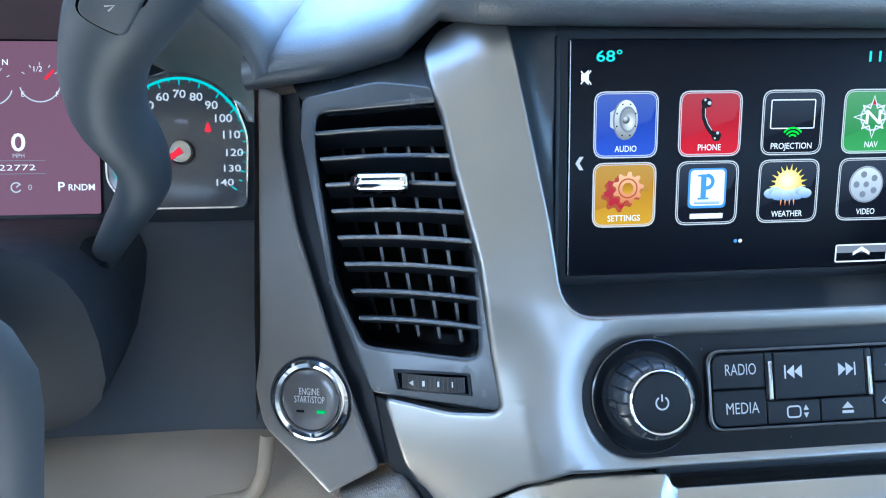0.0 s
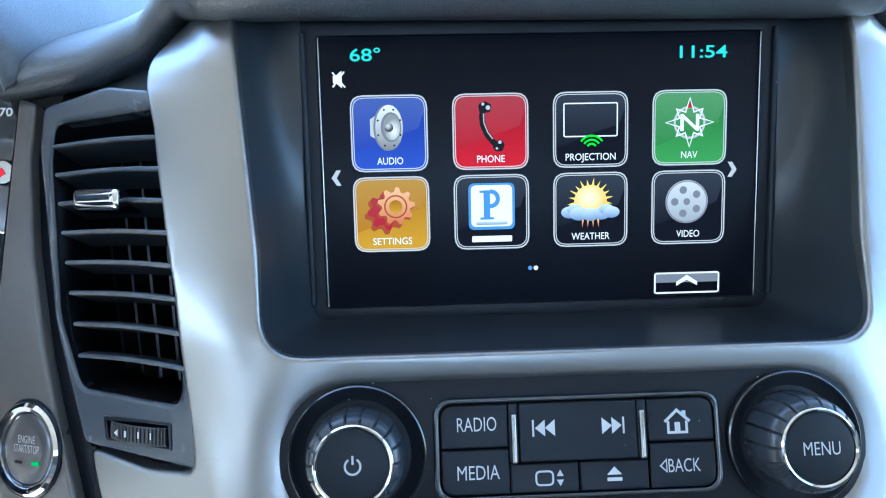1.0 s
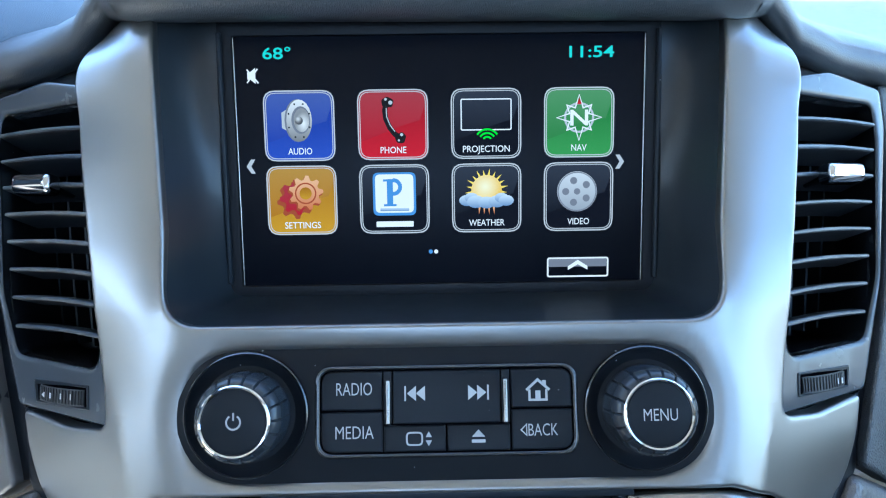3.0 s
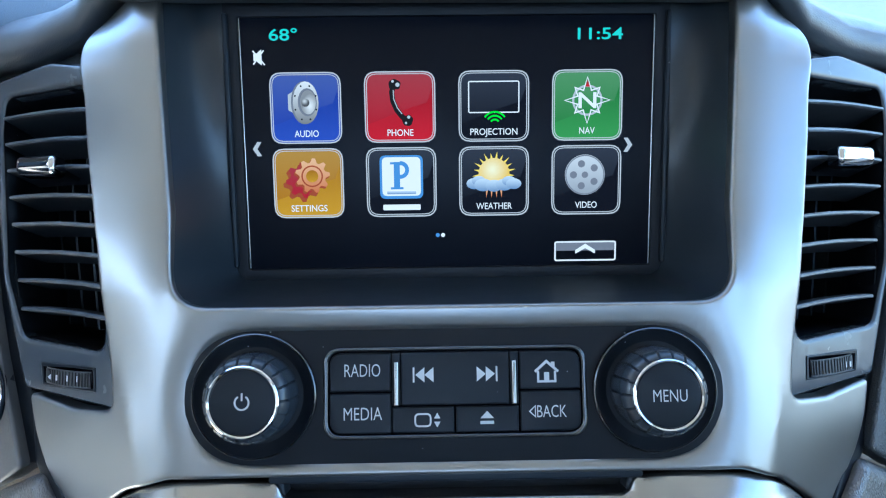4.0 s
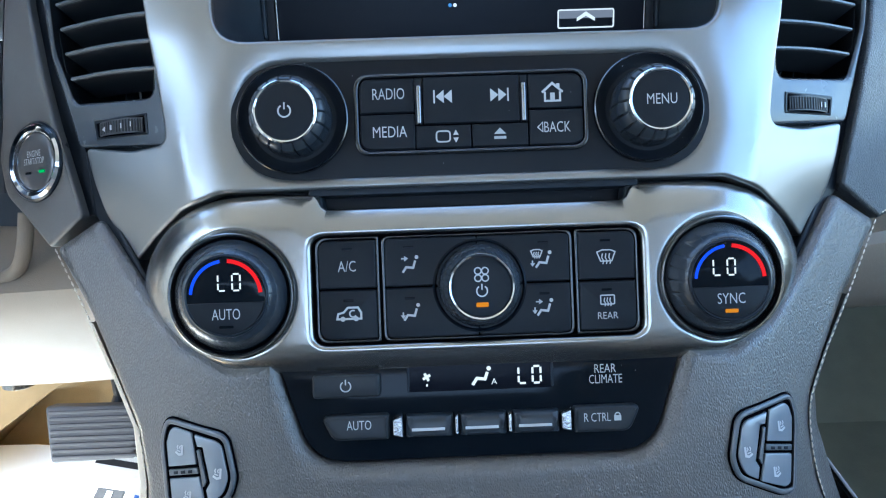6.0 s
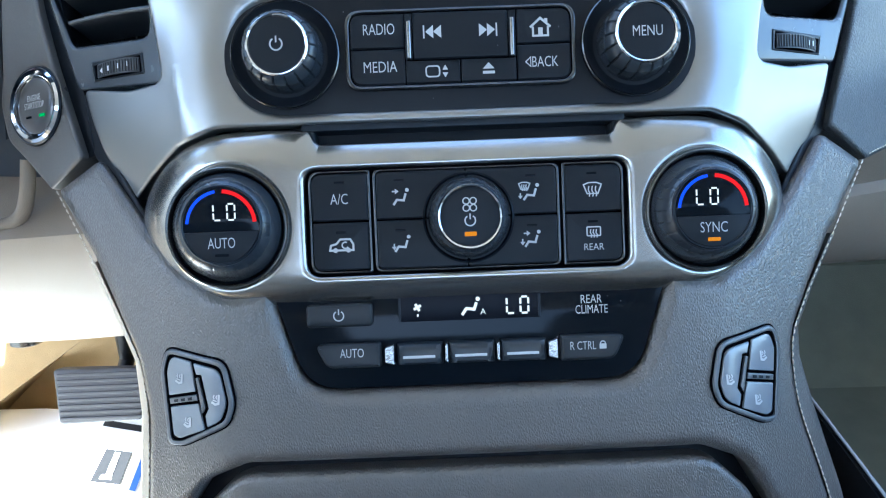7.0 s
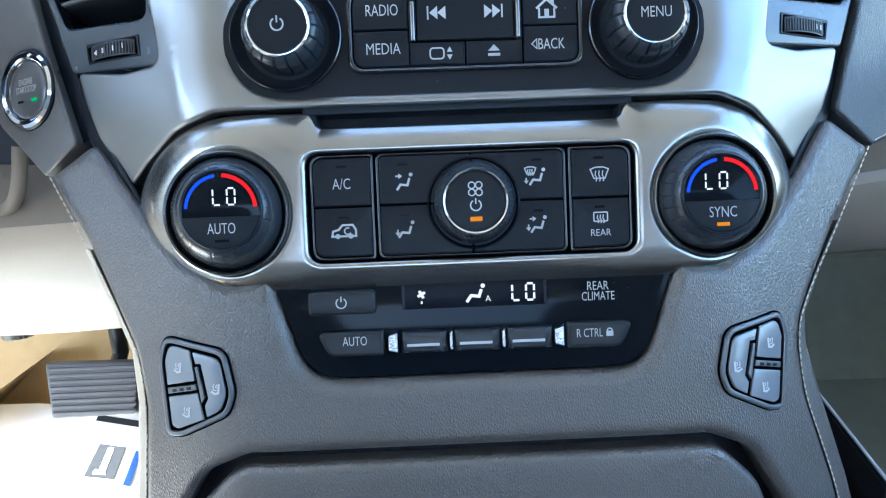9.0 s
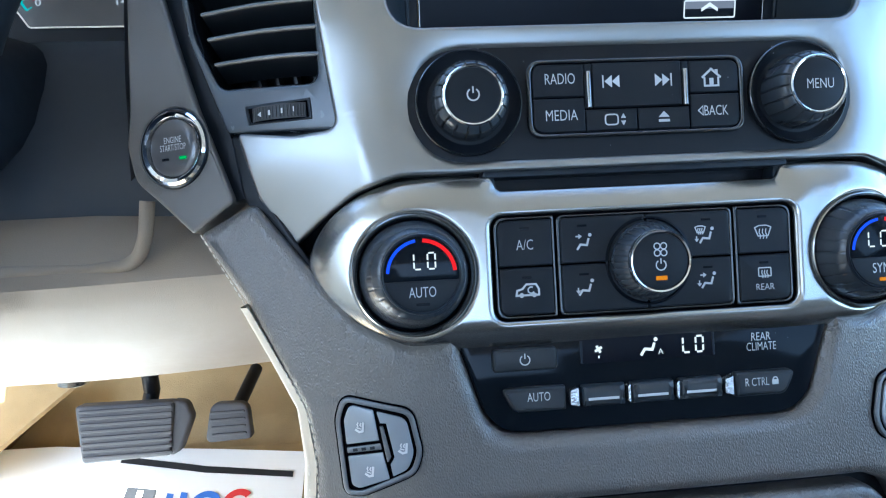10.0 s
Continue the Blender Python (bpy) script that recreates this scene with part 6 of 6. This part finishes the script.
ARCH = smooth_path([(-0.2305, 0.052, 0.652), (-0.2295, 0.046, 0.680), (-0.2292, 0.045, 0.6903), (-0.2304, 0.045, 0.6985), (-0.2356, 0.045, 0.7072), (-0.2435, 0.045, 0.7152), (-0.2601, 0.045, 0.7285), (-0.30, 0.043, 0.744), (-0.36, 0.04, 0.749), (-0.44, 0.04, 0.738), (-0.50, 0.05, 0.70)], 5)


def hood_rows(steps):
    """Sections across the hood's edge: how far inwards, how far ahead."""
    out = []
    for p in ARCH[9:]:
        w = Vector((-0.33 - p.x, 0, 0.63 - p.z)).normalized()
        out.append([p + w * a + Vector((0, b, 0)) for a, b in steps])
    return out


bm = loft(hood_rows(((0.004, 0.006), (0.0015, -0.001), (-0.002, -0.004), (-0.007, -0.003), (-0.011, 0.004), (-0.014, 0.02), (-0.017, 0.10), (-0.018, 0.5))))
bmesh.ops.reverse_faces(bm, faces=bm.faces)
part("hood", bm, PADGRAIN, hood, sharp=60)


def liner_row(p):
    """From the hood's lip back to the dial's rim."""
    w = Vector((-0.33 - p.x, 0, 0.63 - p.z)).normalized()
    u, v = (p.x - HUB.x) * 1000, (p.z - HUB.z) / 0.894 * 1000
    r = math.hypot(u, v)
    left = ease((-10 - u) / 50)
    q = dial(u * 47 / r, v * 52 / r, 0.5).lerp(dial(u, 73, 0.5), left)
    a = p + w * 0.003 + Vector((0, 0.004, 0))
    return [a.lerp(q, f) - w * 0.010 * math.sin(3.1416 * f) for f in (1.0, 0.85, 0.65, 0.45, 0.25, 0.1, 0.0)]


bm = loft([liner_row(p) for p in ARCH])
bmesh.ops.reverse_faces(bm, faces=bm.faces)
part("liner", bm, TRIM, hood, "smooth dark inner side of the hood", 60)
part("inner_wall", loft([[at(-232.5, v, swell(232.5, v) - 3) + Vector((-0.001, dy, 0)) for v in (-20, 30, 80, 120, 143)] for dy in (0.0, 0.08, 0.16)]), UNDERDASH, hood)
under = thing("column_surround", (-0.35, 0.05, 0.55), "dark plastic panel below the instruments", "dashboard panel")
part("panel", loft([[Vector((x, y, z)) for x in (-0.86, -0.6, -0.4, -0.3, -0.228)] for y, z in ((0.135, 0.588), (0.108, 0.584), (0.096, 0.580), (0.06, 0.560), (0.02, 0.532), (0.004, 0.516), (-0.002, 0.500))]), UNDERDASH, under)
column = thing("steering_column", (-0.37, 0.0, 0.55), "dark grey steering column shroud", "steering column")
rows = []
for k in range(7):
    f = k / 6
    y, zc, w, hgt = 0.12 - 0.13 * f, 0.556 + 0.020 * f, 0.070 + 0.012 * f, 0.030 + 0.026 * f
    rows.append([Vector((-0.388 + w * math.copysign(abs(math.cos(a)) ** 0.6, math.cos(a)), y, zc + hgt * math.copysign(abs(math.sin(a)) ** 0.7, math.sin(a)))) for a in [6.28318 * q / 24 for q in range(24)]])
for g in (0.9, 0.6, 0.02):
    rows.append([p.lerp(Vector((-0.388, -0.012, 0.576)), 1 - g) + Vector((0, -0.006 * (1 - g), 0)) for p in rows[6]])
part("shroud", loft(rows, True), SHROUD, column, sharp=60)
lever = thing("gear_lever", (-0.29, 0.0, 0.65), "black column gear lever with a thumb button", "gear lever")
BAR = [(-0.3198, 0.039, 0.5949, 0.0066), (-0.3122, 0.034, 0.6047, 0.0073), (-0.3003, 0.028, 0.62, 0.0085), (-0.2883, 0.022, 0.6351, 0.0098), (-0.2794, 0.016, 0.6487, 0.0113), (-0.2766, 0.01, 0.6598, 0.0122), (-0.2767, 0.004, 0.6702, 0.0137), (-0.2778, -0.003, 0.6805, 0.0145),
       (-0.2765, -0.01, 0.691, 0.0148), (-0.2728, -0.017, 0.7012, 0.0148), (-0.2675, -0.024, 0.7106, 0.0148), (-0.261, -0.031, 0.7189, 0.0153), (-0.2542, -0.036, 0.7263, 0.0163), (-0.2462, -0.041, 0.7337, 0.0165), (-0.2378, -0.045, 0.7414, 0.0163), (-0.2287, -0.049, 0.7494, 0.0157), (-0.2210, -0.052, 0.7562, 0.0100)]
LP = smooth_path([p[:3] for p in BAR], 4)
rad = [p.x for p in smooth_path([(p[3], 0, 0) for p in BAR], 4)]
part("stem", tube(LP, rad, 20), COLUMN, lever, sharp=70)
part("collar", tube([(-0.323, 0.037, 0.596), (-0.317, 0.033, 0.6045)], [0.0095, 0.0085], 16), BLACK, lever)
bpos = Vector((-0.2538, -0.0543, 0.7248))
BV = (Vector((-0.2396, -0.0640, 0.7405)) - bpos).normalized()
BN = Vector((-0.166, -0.262, 0.749)) - bpos
BN = (BN - BV * BN.dot(BV)).normalized()
BU = BV.cross(BN)


def on_lever(u, v, h):
    return bpos + (BU * u + BV * v + BN * (h - 0.022 * u * u)) * 0.001


part("button_gap", put(plate(box(-8.2, -0.8, 8.2, 26, 4), [], 0.7, 4, 0.3, step=(3, 4)), on_lever), GAP, lever)
part("thumb_button", put(plate(box(-7.4, 0, 7.4, 25, 3.6), [], 1.5, 5, 1.0, step=(3, 4)), on_lever), COLUMN, lever)
part("button_mark", put(stroke([(-1.2, 9.2), (1.0, 11.4), (0.2, 8.2)], 0.5, 1.6), on_lever), PRINT, lever)
wheel = thing("steering_wheel", (-0.40, -0.12, 0.62), "dark leather steering wheel with a grey spoke", "steering wheel")
wc, wu = Vector((-0.40, -0.13, 0.64)), Vector((0, 0.36, 0.933))
rimpts = [wc + Vector((1, 0, 0)) * 0.185 * math.cos(a) + wu * 0.185 * math.sin(a) for a in [radians(130 + 100 * q / 30) for q in range(31)]]
part("rim", tube(rimpts, 0.016, 14), LEATHER, wheel)
part("hub", tube([(-0.40, -0.03, 0.578), (-0.40, -0.10, 0.588), (-0.40, -0.125, 0.592)], [0.05, 0.055, 0.03], 24), SATIN, wheel)
rows = []
for k in range(12):
    z = 0.50 + 0.0158 * k
    e = -0.2839 + 0.267 * (z - 0.595) - 0.05 * max(0, (k - 7) / 4) ** 2.4
    rows.append([Vector((e + dx, y, z)) for dx, y in ((-0.030, -0.086), (-0.004, -0.094), (-0.001, -0.0965), (-0.004, -0.0995), (-0.010, -0.1015), (-0.030, -0.104), (-0.10, -0.104))])
part("spoke", loft(rows), COLUMN, wheel, "smooth dark spoke", 60)
